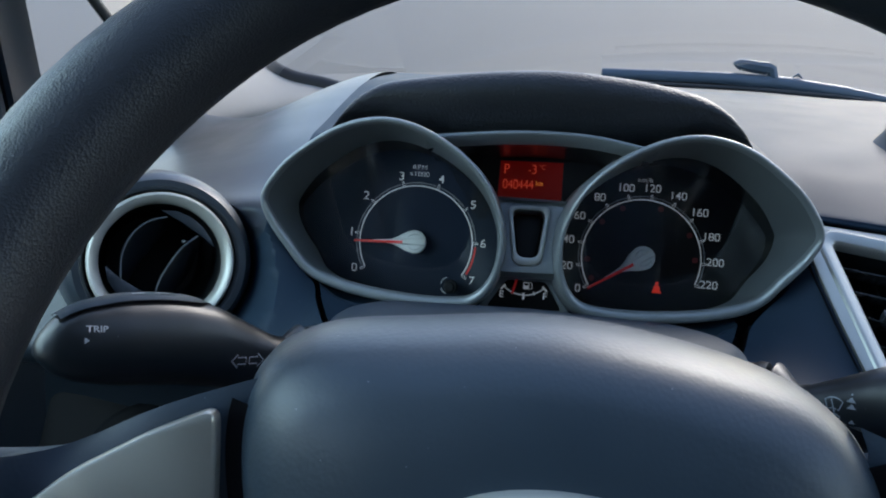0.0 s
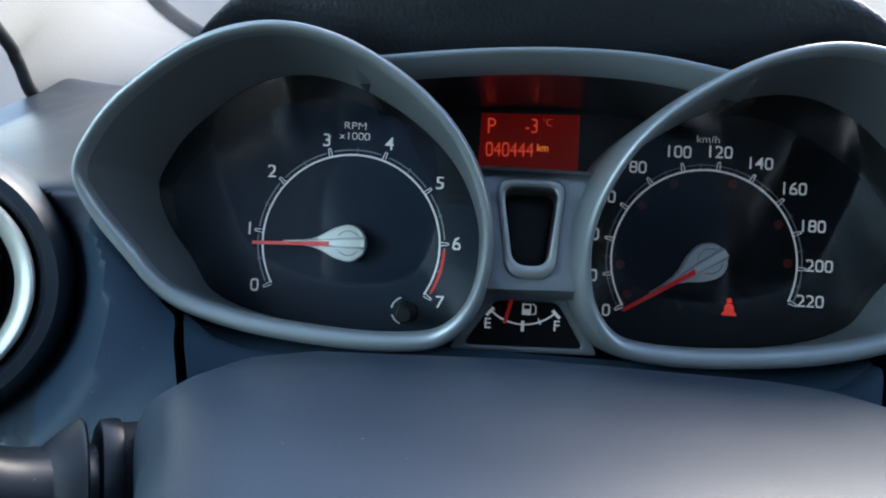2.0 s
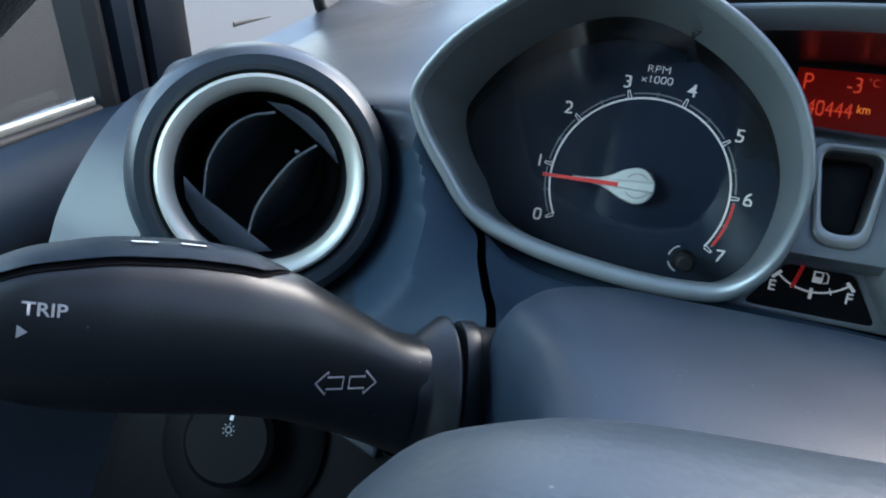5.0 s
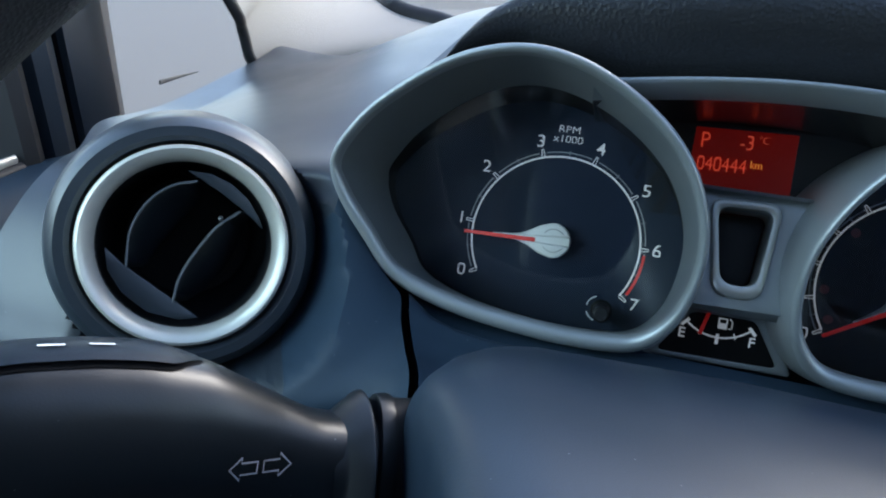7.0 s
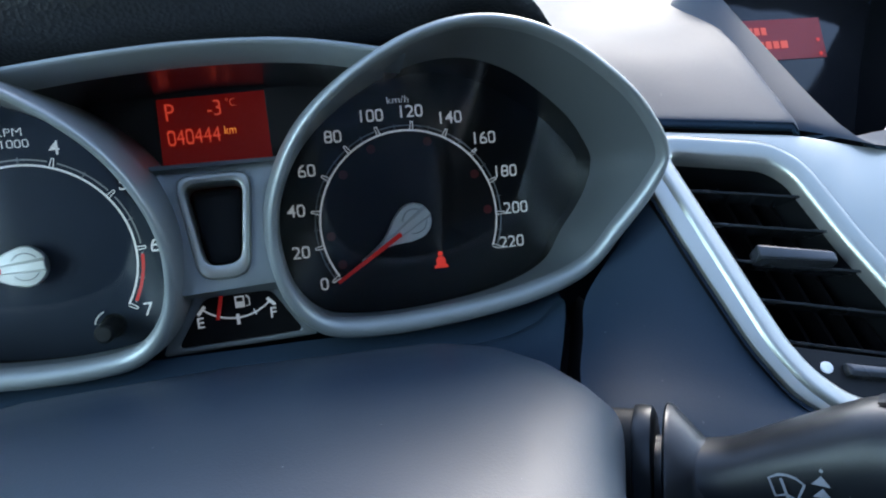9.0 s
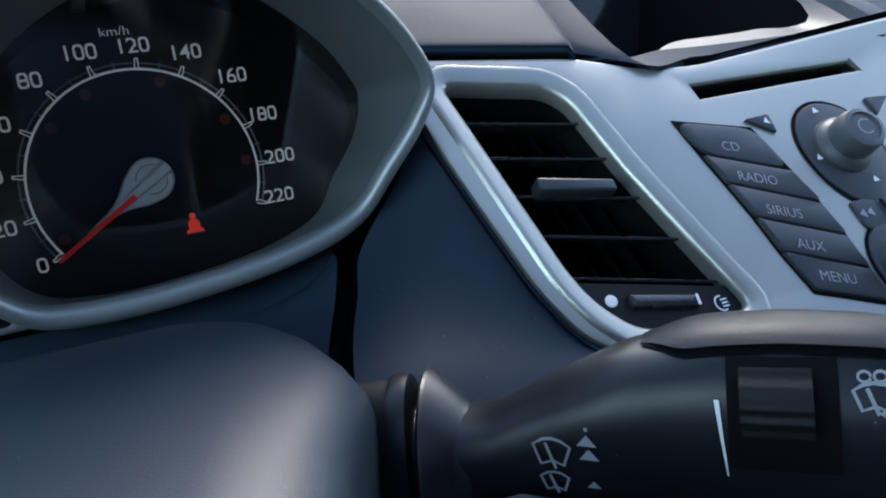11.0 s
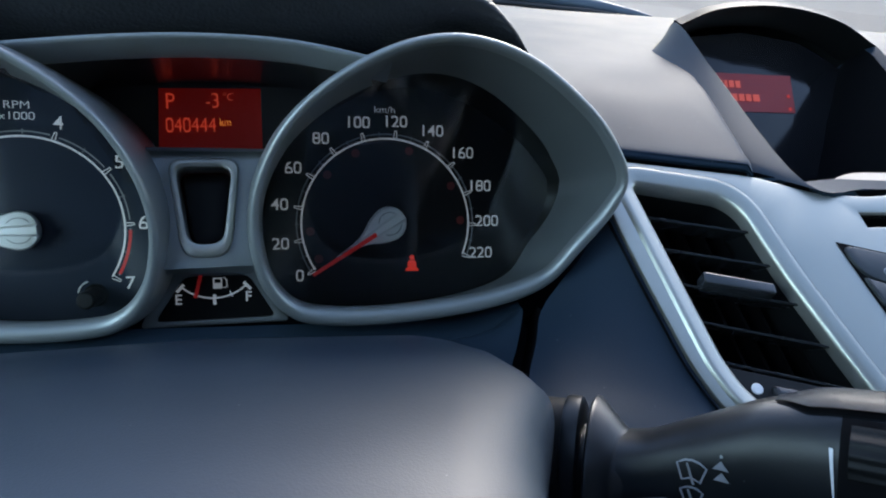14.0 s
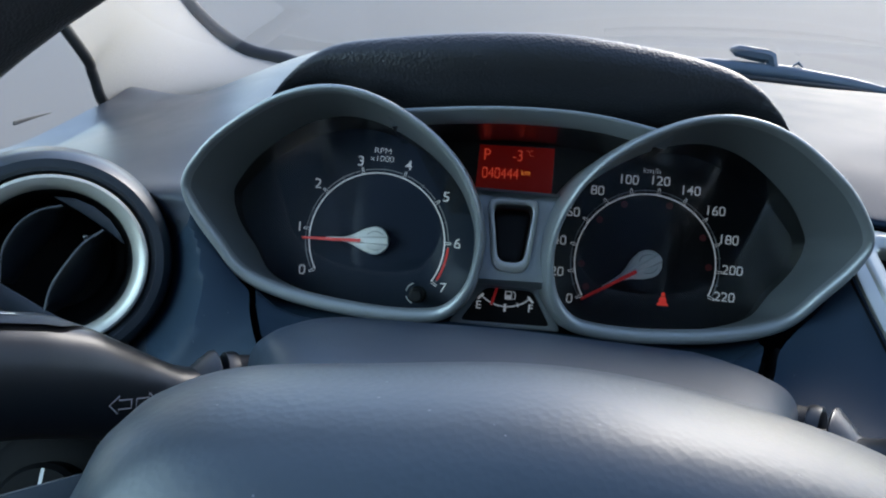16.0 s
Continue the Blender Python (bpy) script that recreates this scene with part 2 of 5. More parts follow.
def rounded(corners, r, n=5):
    """A closed 2D loop through corners, each rounded by about r."""
    c = [np.array(p, float) for p in corners]
    out = []
    for i in range(len(c)):
        p, a, b = c[i], c[i - 1], c[(i + 1) % len(c)]
        da, db = (a - p), (b - p)
        la, lb = np.linalg.norm(da), np.linalg.norm(db)
        s, e = p + da / la * min(r, la * 0.45), p + db / lb * min(r, lb * 0.45)
        for k in range(n + 1):
            f = k / n
            out.append((1 - f) ** 2 * s + 2 * f * (1 - f) * p + f * f * e)
    return np.array(out)


def circle(cx, cz, r, n=48, a0=0.0):
    return np.array([(cx + r * math.cos(a0 + 2 * math.pi * i / n), cz + r * math.sin(a0 + 2 * math.pi * i / n)) for i in range(n)])


def axes_at(origin, normal, up=(0, 0, 1)):
    """at(a, b, h): a to the right, b up, h out along normal from origin."""
    o, w = Vector(origin), Vector(normal).normalized()
    u = Vector(up).cross(w).normalized()
    v = w.cross(u)
    return lambda a, b, h=0.0: o + u * a + v * b + w * h


def turned(profile, at, n=48, bm=None):
    """A turned body: profile of (radius, height) about the axis of at."""
    rings = [[at(r * math.cos(2 * math.pi * i / n), r * math.sin(2 * math.pi * i / n), h) for i in range(n)] for r, h in profile]
    return loft(rings, bm=bm)


def tube(path, radii, n=14, flat=1.0, up=(0, 0, 1), caps=True, bm=None):
    """A round or oval bar along a path of 3D points; flat squeezes it along its side axis."""
    path = [Vector(p) for p in path]
    rings = []
    for i, p in enumerate(path):
        d = (path[min(i + 1, len(path) - 1)] - path[max(i - 1, 0)]).normalized()
        s = d.cross(Vector(up)).normalized()
        w = s.cross(d)
        r = radii[i] if isinstance(radii, (list, tuple)) else radii
        rings.append([p + (s * math.cos(2 * math.pi * k / n) * flat + w * math.sin(2 * math.pi * k / n)) * r for k in range(n)])
    return loft(rings, cap_start=caps, cap_end=caps, bm=bm)


def ribbon(path2, width, at, depth=0.0003, closed=False, bm=None):
    """A flat printed line of a width along 2D points on the plane of at."""
    p = np.array(path2, float)
    if closed:
        t = np.roll(p, -1, 0) - np.roll(p, 1, 0)
    else:
        t = np.gradient(p, axis=0)
    t /= np.maximum(np.linalg.norm(t, axis=1), 1e-9)[:, None]
    nn = np.c_[-t[:, 1], t[:, 0]] * width / 2
    bm = bm or bmesh.new()
    a = [bm.verts.new(at(x, z, depth)) for x, z in p + nn]
    b = [bm.verts.new(at(x, z, depth)) for x, z in p - nn]
    for i in range(len(p) if closed else len(p) - 1):
        j = (i + 1) % len(p)
        bm.faces.new((a[i], a[j], b[j], b[i]))
    return bm


def patch(loop2, at, depth=0.0003, bm=None):
    bm = bm or bmesh.new()
    bm.faces.new([bm.verts.new(at(x, z, depth)) for x, z in loop2])
    return bm


def square_off(bm, body, k):
    """Pushes the round characters of a flat text mesh out towards their boxes, like an instrument typeface."""
    left, islands = set(bm.verts), []
    while left:
        todo, isle = [left.pop()], []
        while todo:
            v = todo.pop()
            isle.append(v)
            for e in v.link_edges:
                w = e.other_vert(v)
                if w in left:
                    left.remove(w)
                    todo.append(w)
        islands.append(isle)
    islands.sort(key=lambda i: sum(v.co.x for v in i) / len(i))
    if len(islands) != len(body):
        return
    for ch, isle in zip(body, islands):
        if ch not in "0235689CDOSU":
            continue
        xs, ys = [v.co.x for v in isle], [v.co.y for v in isle]
        cx, hx = (min(xs) + max(xs)) / 2, (max(xs) - min(xs)) / 2
        cy, hy = (min(ys) + max(ys)) / 2, (max(ys) - min(ys)) / 2
        for v in isle:
            oy, h = (cy, hy)
            if ch in "2358S":                      # two bowls, one above the other
                oy, h = (cy + hy / 2, hy / 2) if v.co.y > cy else (cy - hy / 2, hy / 2)
            u, w = (v.co.x - cx) / hx, (v.co.y - oy) / h
            big = max(abs(u), abs(w), 1e-6)
            f = (math.hypot(u, w) / big) ** k
            v.co.x, v.co.y = cx + hx * max(-1, min(1, u * f)), oy + h * max(-1, min(1, w * f))


def lettering(name, body, at, a, b, height, material, parent, wide=1.0, depth=0.0003, turn=0.0, lean=0.0, bold=0.022, square=0.0):
    """Words in the built-in font, centred at (a, b) on the plane of at, with capitals of that height; square makes round characters boxy."""
    cu = bpy.data.curves.new(name, "FONT")
    cu.body, cu.size, cu.resolution_u = body, height / 0.72, 3
    cu.align_x, cu.align_y = "CENTER", "CENTER"
    cu.offset = bold * height
    tmp = bpy.data.objects.new(name, cu)
    scene.collection.objects.link(tmp)
    me = bpy.data.meshes.new_from_object(tmp.evaluated_get(bpy.context.evaluated_depsgraph_get()))
    bpy.data.objects.remove(tmp)
    bpy.data.curves.remove(cu)
    bm = bmesh.new()
    bm.from_mesh(me)
    bpy.data.meshes.remove(me)
    if square:
        square_off(bm, body.replace(" ", ""), square)
    ca, sa = math.cos(turn), math.sin(turn)
    for v in bm.verts:
        x, y = v.co.x * wide + v.co.y * lean, v.co.y
        v.co = at(a + x * ca - y * sa, b + x * sa + y * ca, depth)
    return part(name, bm, material, parent, smooth=False)


def box(lo, hi, bevel=0.0, m=None):
    bm = bmesh.new()
    bmesh.ops.create_cube(bm, size=1.0)
    for v in bm.verts:
        v.co = [lo[i] + (v.co[i] + 0.5) * (hi[i] - lo[i]) for i in range(3)]
    if bevel:
        bmesh.ops.bevel(bm, geom=bm.edges[:], offset=bevel, segments=3, affect="EDGES", profile=0.6)
    if m:
        bmesh.ops.transform(bm, matrix=m, verts=bm.verts)
    return bm


# ---- the place: ground and car shell (plain walls that close the place) ----
def world_single(name, bm, material, label, category, kind="structure"):
    return single(name, bm, material, label, category, kind, m=Matrix.Identity(4))


def ground():
    bm = bmesh.new()
    bmesh.ops.create_grid(bm, x_segments=24, y_segments=24, size=1500)
    world_single("ground", bm, M_SNOW, "flat pale trodden snow reaching the horizon", "ground")


def shell():
    world_single("car_floor", box((-0.50, -2.2, 0.28), (1.14, 0.95, 0.33)), M_CARPET, "dark carpeted floor of the car", "floor")
    world_single("wall_right", box((1.10, -2.2, 0.33), (1.14, 0.70, 0.98), 0.01), M_KNEE, "plain dark inner side of the far door", "wall")
    # unseen full-height wall, added to keep rear window light off the dial lens
    world_single("rear_blocker", box((-0.50, -2.24, 0.33), (1.14, -2.2, 1.60), 0.01), M_CARPET, "unseen dark wall added to close off the cabin's rear", "wall")
    world_single("firewall", box((-0.50, 0.62, 0.33), (1.14, 0.66, 0.90), 0.01), M_CARPET, "dark bulkhead below the windscreen", "wall")
    world_single("ceiling", box((-0.42, -2.1, 1.56), (1.06, -0.62, 1.60), 0.015), M_SHELL, "pale cloth headliner under the roof", "ceiling")
    # unseen side walls, added to block window light behind the front seats
    for x in (-0.48, 1.12):
        world_single("side_rear_blocker", box((x - 0.02, -2.2, 0.33 if x < 0 else 0.99), (x + 0.02, -1.26, 1.60), 0.01), M_CARPET, "unseen dark wall added behind the front seats", "wall")
    for x in (-0.44, 1.08):
        world_single("pillar_rear", box((x - 0.03, -1.25, 0.95), (x + 0.03, -1.12, 1.52), 0.01), M_SHELL, "pale trimmed pillar behind the front door", "pillar")


def low_wall():
    # added slab that darkens the view through the driver's side window
    world_single("backdrop_outside", box((-1.9, -4.0, 0.0), (-1.6, 1.60, 1.10), 0.03), mat("dark_backdrop", (0.012, 0.014, 0.018), 0.7), "plain dark backdrop added beside the car", "wall")


# ---- windscreen, pillar, quarter window and door ----
def windscreen():
    t = thing("window_1", (0.3, 0.5, 0.25), "large clear windscreen with a black painted border", "windscreen", kind="structure")
    inv = PANEL.inverted()
    rows = []
    for k in range(9):
        f = k / 8
        row = []
        for i in range(25):
            u = i / 24 * 2 - 1
            x = 0.32 + u * (0.70 - 0.10 * f)
            y = 0.60 - 0.20 * abs(u) ** 2.4 - 1.10 * f + 0.04 * f * f
            z = 1.035 - 0.01 * abs(u) + 0.54 * f + 0.05 * math.sin(math.pi * f)
            row.append(inv @ Vector((x, y, z)))
        rows.append(row)
    g = part("pane", loft(rows, closed=False), M_GLASS, t, "clear glass")
    g.visible_shadow = False
    return t


def pillar():
    # line along the screen's black border, from the dash corner up
    edge = [(-0.215, 0.40, 0.192), (-0.256, 0.40, 0.198), (-0.302, 0.40, 0.206), (-0.344, 0.395, 0.230), (-0.377, 0.385, 0.262), (-0.405, 0.36, 0.305), (-0.44, 0.26, 0.40), (-0.45, 0.05, 0.50), (-0.43, -0.3, 0.62)]
    win = [(-0.30, 0.33, 0.135), (-0.330, 0.29, 0.112), (-0.352, 0.232, 0.095), (-0.354, 0.205, 0.100), (-0.353, 0.185, 0.118), (-0.350, 0.150, 0.135), (-0.40, 0.02, 0.24), (-0.43, -0.15, 0.36), (-0.43, -0.4, 0.5)]
    t = thing("pillar_trim", (-0.36, 0.25, 0.13), "cream moulded trim over the windscreen pillar", "pillar trim", kind="structure")
    a, b = curve(edge, 40), curve(win, 40)
    rings = []
    for p, q in zip(a, b):
        n = np.array((0.55, -0.75, 0.2)) * 0.012
        rings.append([p + (q - p) * f + n * math.sin(math.pi * f) for f in np.linspace(0, 1, 9)])
    part("trim", loft(rings, closed=False), M_CREAM, t)
    part("screen_border", tube([tuple(p) for p in curve([(-0.12, 0.44, 0.205)] + edge, 48)], 0.011, flat=0.8), M_RUBBER, t, "black border of the screen")
    seam = [p + (q - p) * 0.97 + np.array((0.004, -0.006, 0.0)) for p, q in zip(a, b)]
    part("window_seal", tube([tuple(p) for p in seam[10:34]], 0.0042), M_RUBBER, t, "thin black window seal")
    return t


def door():
    t = thing("door_1", (-0.42, -0.1, -0.2), "grey driver's door with black window surround", "car door", kind="structure")
    inv = PANEL.inverted()
    def in_panel(bm):
        bmesh.ops.transform(bm, matrix=inv, verts=bm.verts)
        return bm
    # capping below the window, running forward to the dash
    prof = curve([(-0.450, 0.958), (-0.436, 0.961), (-0.418, 0.955), (-0.404, 0.938), (-0.400, 0.918), (-0.408, 0.900), (-0.430, 0.888), (-0.450, 0.885)], 24)
    part("door_capping", in_panel(loft([[(x + 0.02 * smooth((y - 0.02) / 0.12), y, z) for x, z in prof] for y in np.linspace(-1.1, 0.16, 30)], closed=False, cap_end=True)), M_KNEE, t, "dark grey capping")
    part("door_panel", in_panel(box((-0.50, -1.2, 0.36), (-0.445, 0.30, 0.890), 0.012)), M_KNEE, t)
    part("weather_strip", in_panel(tube([(-0.446, -0.9, 0.972), (-0.444, -0.3, 0.970), (-0.436, 0.068, 0.966)], 0.0035, flat=0.6)), M_RING, t, "thin bright strip along the glass")
    part("window_rubber", in_panel(tube([(-0.444, -0.9, 0.965), (-0.442, -0.3, 0.963), (-0.434, 0.070, 0.960)], 0.004)), M_RUBBER, t, "black window rubber")
    # post between the side window and the quarter window: seal, painted face, plastic cover
    for name, y0, y1, x, m, lab in (("post_seal", 0.070, 0.092, -0.432, M_RUBBER, "black seal"), ("post_face", 0.0915, 0.117, -0.428, M_DASH, "blue-grey post face"), ("post_joint", 0.1165, 0.1205, -0.432, M_VOID, ""), ("post_cover", 0.120, 0.166, -0.426, M_DASH, "dark post cover")):
        rings = []
        for z in np.linspace(0.93, 1.55, 16):
            lean = -0.035 * (z - 0.93) - 0.25 * max(0, z - 1.15) ** 1.5
            w = 0.02 * (z - 0.93)
            rings.append([(x - 0.02 + w * 0, y0 + lean, z), (x, y0 + lean + 0.003, z), (x + 0.004, (y0 + y1) / 2 + lean, z), (x, y1 + lean - 0.003, z), (x - 0.02, y1 + lean, z)])
        part(name, in_panel(loft(rings, cap_start=True, cap_end=True)), m, t, lab)
    g = part("side_pane", in_panel(box((-0.452, -1.1, 0.965), (-0.448, 0.075, 1.50))), M_GLASS, t, "clear side glass")
    g.visible_shadow = False
    g = part("quarter_pane", in_panel(loft([[(-0.430, 0.16, 0.93), (-0.36, 0.30, 0.93)], [(-0.450, 0.10, 1.35), (-0.42, 0.12, 1.35)]], closed=False)), M_GLASS, t, "clear quarter glass")
    g.visible_shadow = False
    part("quarter_wedge", in_panel(tube([(-0.336, 0.093, 1.0235), (-0.340, 0.120, 1.0210), (-0.343, 0.146, 1.0185)], [0.0016, 0.001, 0.0003], flat=0.4)), M_RUBBER, t, "small dark wedge at the quarter glass")
    return t


def wipers():
    t = thing("windscreen_wiper", (0.30, 0.5, 0.255), "grey-blue windscreen wiper parked at the base of the glass", "wiper")
    part("blade", tube([(0.10, 0.50, 0.262), (0.25, 0.50, 0.265), (0.34, 0.50, 0.263), (0.42, 0.50, 0.256), (0.47, 0.50, 0.250), (0.492, 0.50, 0.247)], [0.007, 0.008, 0.0085, 0.007, 0.004, 0.0006], flat=0.6), M_PAINT, t)
    part("rubber", tube([(0.12, 0.495, 0.250), (0.30, 0.495, 0.251), (0.40, 0.495, 0.248), (0.45, 0.495, 0.246)], [0.003, 0.003, 0.003, 0.001]), M_RUBBER, t)
    part("arm", tube([(0.12, 0.505, 0.256), (0.24, 0.505, 0.258), (0.36, 0.505, 0.254)], [0.004, 0.004, 0.002], flat=0.7), M_RUBBER, t)
    part("connector", tube([(0.272, 0.50, 0.286), (0.280, 0.50, 0.285), (0.296, 0.50, 0.283), (0.316, 0.50, 0.281), (0.322, 0.50, 0.279), (0.326, 0.50, 0.268)], [0.0020, 0.0075, 0.0085, 0.0090, 0.0080, 0.006], n=8, flat=0.9), M_PAINT, t)
    part("clip", tube([(0.350, 0.50, 0.272), (0.356, 0.50, 0.276), (0.362, 0.50, 0.271)], [0.001, 0.002, 0.001], n=8), M_PAINT, t)
    c = single("scuttle_panel", box((-0.15, 0.50, 0.205), (0.85, 0.56, 0.226), 0.006), M_RUBBER, "black plastic scuttle panel below the windscreen", "scuttle panel", kind="structure", base=(0.3, 0.5, 0.22))


# ---- dashboard ----
SLOPE_X, SLOPE_Z = -0.2, 0.68
F_N = Vector((-SLOPE_X, 1, -SLOPE_Z)).normalized()


def fascia_at(x, z, h=0.0):
    """A place on the sloping silver fascia; h lifts it towards the driver."""
    return Vector((x, -0.035 + SLOPE_X * (x - 0.17) + SLOPE_Z * (z - 0.023), z)) - F_N * h


def fascia_top(x):
    """Height of the silver fascia's upper edge at x."""
    return 0.0335 - 0.1237 * (x - 0.164) if x < 0.223 else 0.0262 - 0.33 * (x - 0.223)


def smooth(f):
    f = max(0.0, min(1.0, f))
    return f * f * (3 - 2 * f)


def dash_profile(x):
    """Points (y, z) of the dashboard's section at x, from the knees up over the top to the screen."""
    back_y = 0.47 - 0.10 * max(0.0, -(x + 0.05) / 0.30) ** 1.6 - 0.10 * max(0.0, (x - 0.69) / 0.30) ** 1.6
    back_z = 0.235 - 0.105 * max(0.0, -(x + 0.02) / 0.30) ** 3.2 - 0.080 * max(0.0, (x - 0.66) / 0.30) ** 1.3
    if x < -0.15:
        k = min(1.0, (-0.15 - x) / 0.17)
        s = 0.012 * smooth((-0.152 - x) / 0.03) * (1 - smooth((-0.255 - x) / 0.03))
        front = [(0.06, -0.20), (0.02, -0.105), (-0.066 + s, -0.085), (-0.074 + s, -0.060), (-0.060 + s, -0.025), (-0.050 + s + 0.012 * k, 0.006 - 0.004 * k), (-0.036 + 0.026 * k, 0.0215 - 0.0095 * k), (-0.002 + 0.034 * k, 0.039 - 0.012 * k), (0.07 + 0.03 * k, 0.088 - 0.038 * k)]
    elif x < 0.14:
        front = [(0.02, -0.20), (0.01, -0.10), (0.012, -0.075), (0.012, -0.05), (0.012, -0.025), (0.014, 0.012), (0.018, 0.045), (0.03, 0.070), (0.07, 0.092)]
    else:
        xt = min(max(x, 0.164), 0.250)
        zt = fascia_top(xt)
        yt = -0.035 - 0.2 * (xt - 0.17) + 0.68 * (zt - 0.023)
        front = [(0.02, -0.20), (0.015, -0.08), (0.005, zt - 0.010), (yt + 0.010, zt + 0.0010), (yt + 0.002, zt + 0.0012), (yt + 0.0005, zt + 0.0035), (yt + 0.006, zt + 0.0095), (0.016, 0.072), (0.07, 0.100)]
    k = smooth((-0.15 - x) / 0.17) if x < -0.15 else 0.0
    return front + [(0.20, 0.155 - 0.055 * k), (0.33 * back_y / 0.47, 0.198 - 0.072 * k), (back_y, back_z), (back_y + 0.05, back_z - 0.02)]


VENT_C, VENT_N = Vector((-0.211, -0.069, -0.020)), Vector((0.52, -0.85, 0.02)).normalized()


def vent_well(p):
    """The place p, sunk where the round vent's barrel stands."""
    d = Vector(p) - VENT_C
    h = d.dot(VENT_N)
    r = (d - VENT_N * h).length
    cap = -0.020 + (r - 0.0535) * 6.0 if r > 0.050 else -0.041 - (0.050 - r) * 4
    return Vector(p) - VENT_N * (h - cap) if h > cap and h > -0.10 and r < 0.075 else Vector(p)


def dashboard():
    t = thing("dashboard", (0.3, 0.0, -0.2), "dark grey grained plastic dashboard of a small car", "dashboard")
    for name, xs, m in (("left_section", np.linspace(-0.160, -0.345, 90), M_DASH), ("middle_section", np.linspace(-0.160, 0.155, 14), M_PAD), ("right_section", np.r_[np.linspace(0.155, 0.48, 170), np.linspace(0.49, 1.08, 24)], M_PAD)):
        rings = []
        for i, x in enumerate(xs):
            e = 1e-4 if (i == 0) != (name == "left_section") else (-1e-4 if i in (0, len(xs) - 1) else 0)
            row = []
            for y, z in curve(dash_profile(0.0 if name == "middle_section" else x + (e if name != "left_section" else min(e, -1e-4))), 110):
                xx = x
                if name == "left_section":
                    xx = -0.16 + (x + 0.16) * (0.78 + 0.22 * smooth((y + 0.04) / 0.09))
                row.append((xx, y, z))
            rings.append(row)
        bm = loft(rings, closed=False)
        if name == "left_section":
            for v in bm.verts:
                v.co = vent_well(v.co)
        if name == "right_section":
            for v in bm.verts:                       # sunk where the centre display stands
                depth = v.co.y + 0.03
                inside = min(v.co.x - 0.227 - 0.29 * depth, 0.386 + 0.16 * depth - v.co.x)
                v.co.z -= 0.090 * smooth(inside / 0.012) * smooth((0.103 - v.co.y) / 0.010)
        part(name, bm, m, t)
    # ledge under the instruments, and the open joints at its ends
    jl = curve([(-0.1300, -0.034, -0.0262), (-0.1265, -0.0445, -0.0265), (-0.1225, -0.0530, -0.0350), (-0.1165, -0.0640, -0.0430), (-0.1090, -0.0800, -0.0520), (-0.1030, -0.1050, -0.0800)], 30)
    jr = curve([(0.1245, -0.034, -0.0290), (0.1220, -0.0445, -0.0300), (0.1160, -0.0550, -0.0405), (0.1075, -0.0700, -0.0500), (0.0990, -0.0920, -0.0620), (0.0950, -0.1150, -0.0900)], 30)
    rows = []
    for i, (p, q) in enumerate(zip(jl, jr)):
        row = []
        for f in np.linspace(0, 1, 24):
            u = abs(2 * f - 1)
            row.append((p[0] + 0.0016 + (q[0] - p[0] - 0.0051) * f, p[1] + (q[1] - p[1]) * f, p[2] + (q[2] - p[2]) * f - (0.0145 - 0.0095 * smooth(i / 14)) * (1 - u ** 10)))
        rows.append(row)
    rows.insert(0, [(x, y + 0.010, z + 0.008) for x, y, z in rows[0]])
    part("lower_ledge", loft(rows, closed=False), M_KNEE, t)
    for line, wl, wr in ((jl, -0.0022, 0.0022), (jr, -0.0040, 0.0045)):
        part("joint", loft([[(x + w, y + dy, z + dz) for x, y, z in line] for w, dy, dz in ((wl, 0.0006, -0.0006), (wl * 0.5, 0.010, -0.009), (wr * 0.5, 0.010, -0.009), (wr, 0.0006, -0.0006))], closed=False), M_VOID, t, "dark open joint")
    # panel between the round vent and the joint, running on from the left section
    edge = [p for p in curve(dash_profile(-0.1601), 110) if -0.092 < p[1] < 0.046][::-1]
    edge = np.array([(-0.160, y, z) for y, z in edge])
    aim = curve([(-0.1560, -0.016, 0.044), (-0.1535, -0.030, 0.018), (-0.1480, -0.0365, -0.002), (-0.1415, -0.0400, -0.0140), (-0.1350, -0.0425, -0.0215), (-0.1284, -0.0449, -0.0268), (-0.1244, -0.0534, -0.0352), (-0.1184, -0.0644, -0.0432), (-0.1108, -0.0805, -0.0522), (-0.1048, -0.1050, -0.0800)], len(edge))
    rows = []
    for f in np.linspace(0, 1, 14):
        row = []
        for p, q in zip(edge, aim):
            m = p + np.array(((q[0] - p[0]) * 0.55, (q[1] - p[1]) * 0.15, (q[2] - p[2]) * 0.35))
            row.append(vent_well((1 - f) ** 2 * p + 2 * f * (1 - f) * m + f * f * q))
        rows.append(row)
    part("knee_panel", loft(rows, closed=False), M_KNEE, t)
    a = [(0.159, -0.024, 0.036), (0.1575, -0.032, 0.014), (0.148, -0.038, -0.006), (0.1365, -0.0410, -0.0180), (0.1264, -0.0443, -0.0298), (0.1204, -0.0548, -0.0403), (0.1118, -0.0698, -0.0498), (0.1035, -0.0920, -0.0620), (0.0995, -0.115, -0.090), (0.094, -0.14, -0.140)]
    f2 = [(0.1645, 0.0335), (0.1600, 0.0140), (0.1612, -0.0040), (0.1640, -0.0150), (0.1668, -0.0260), (0.1720, -0.0460), (0.1800, -0.0620), (0.2050, -0.0750), (0.2450, -0.1300)]
    ca, cb = curve(a, 50), curve([tuple(fascia_at(x, z, -0.0022)) for x, z in f2], 50)
    part("side_panel", loft([[p + (q - p) * f + np.array((0, -0.001 * math.sin(math.pi * f), 0)) for p, q in zip(ca, cb)] for f in np.linspace(0, 1, 8)], closed=False), M_KNEE, t)
    return t


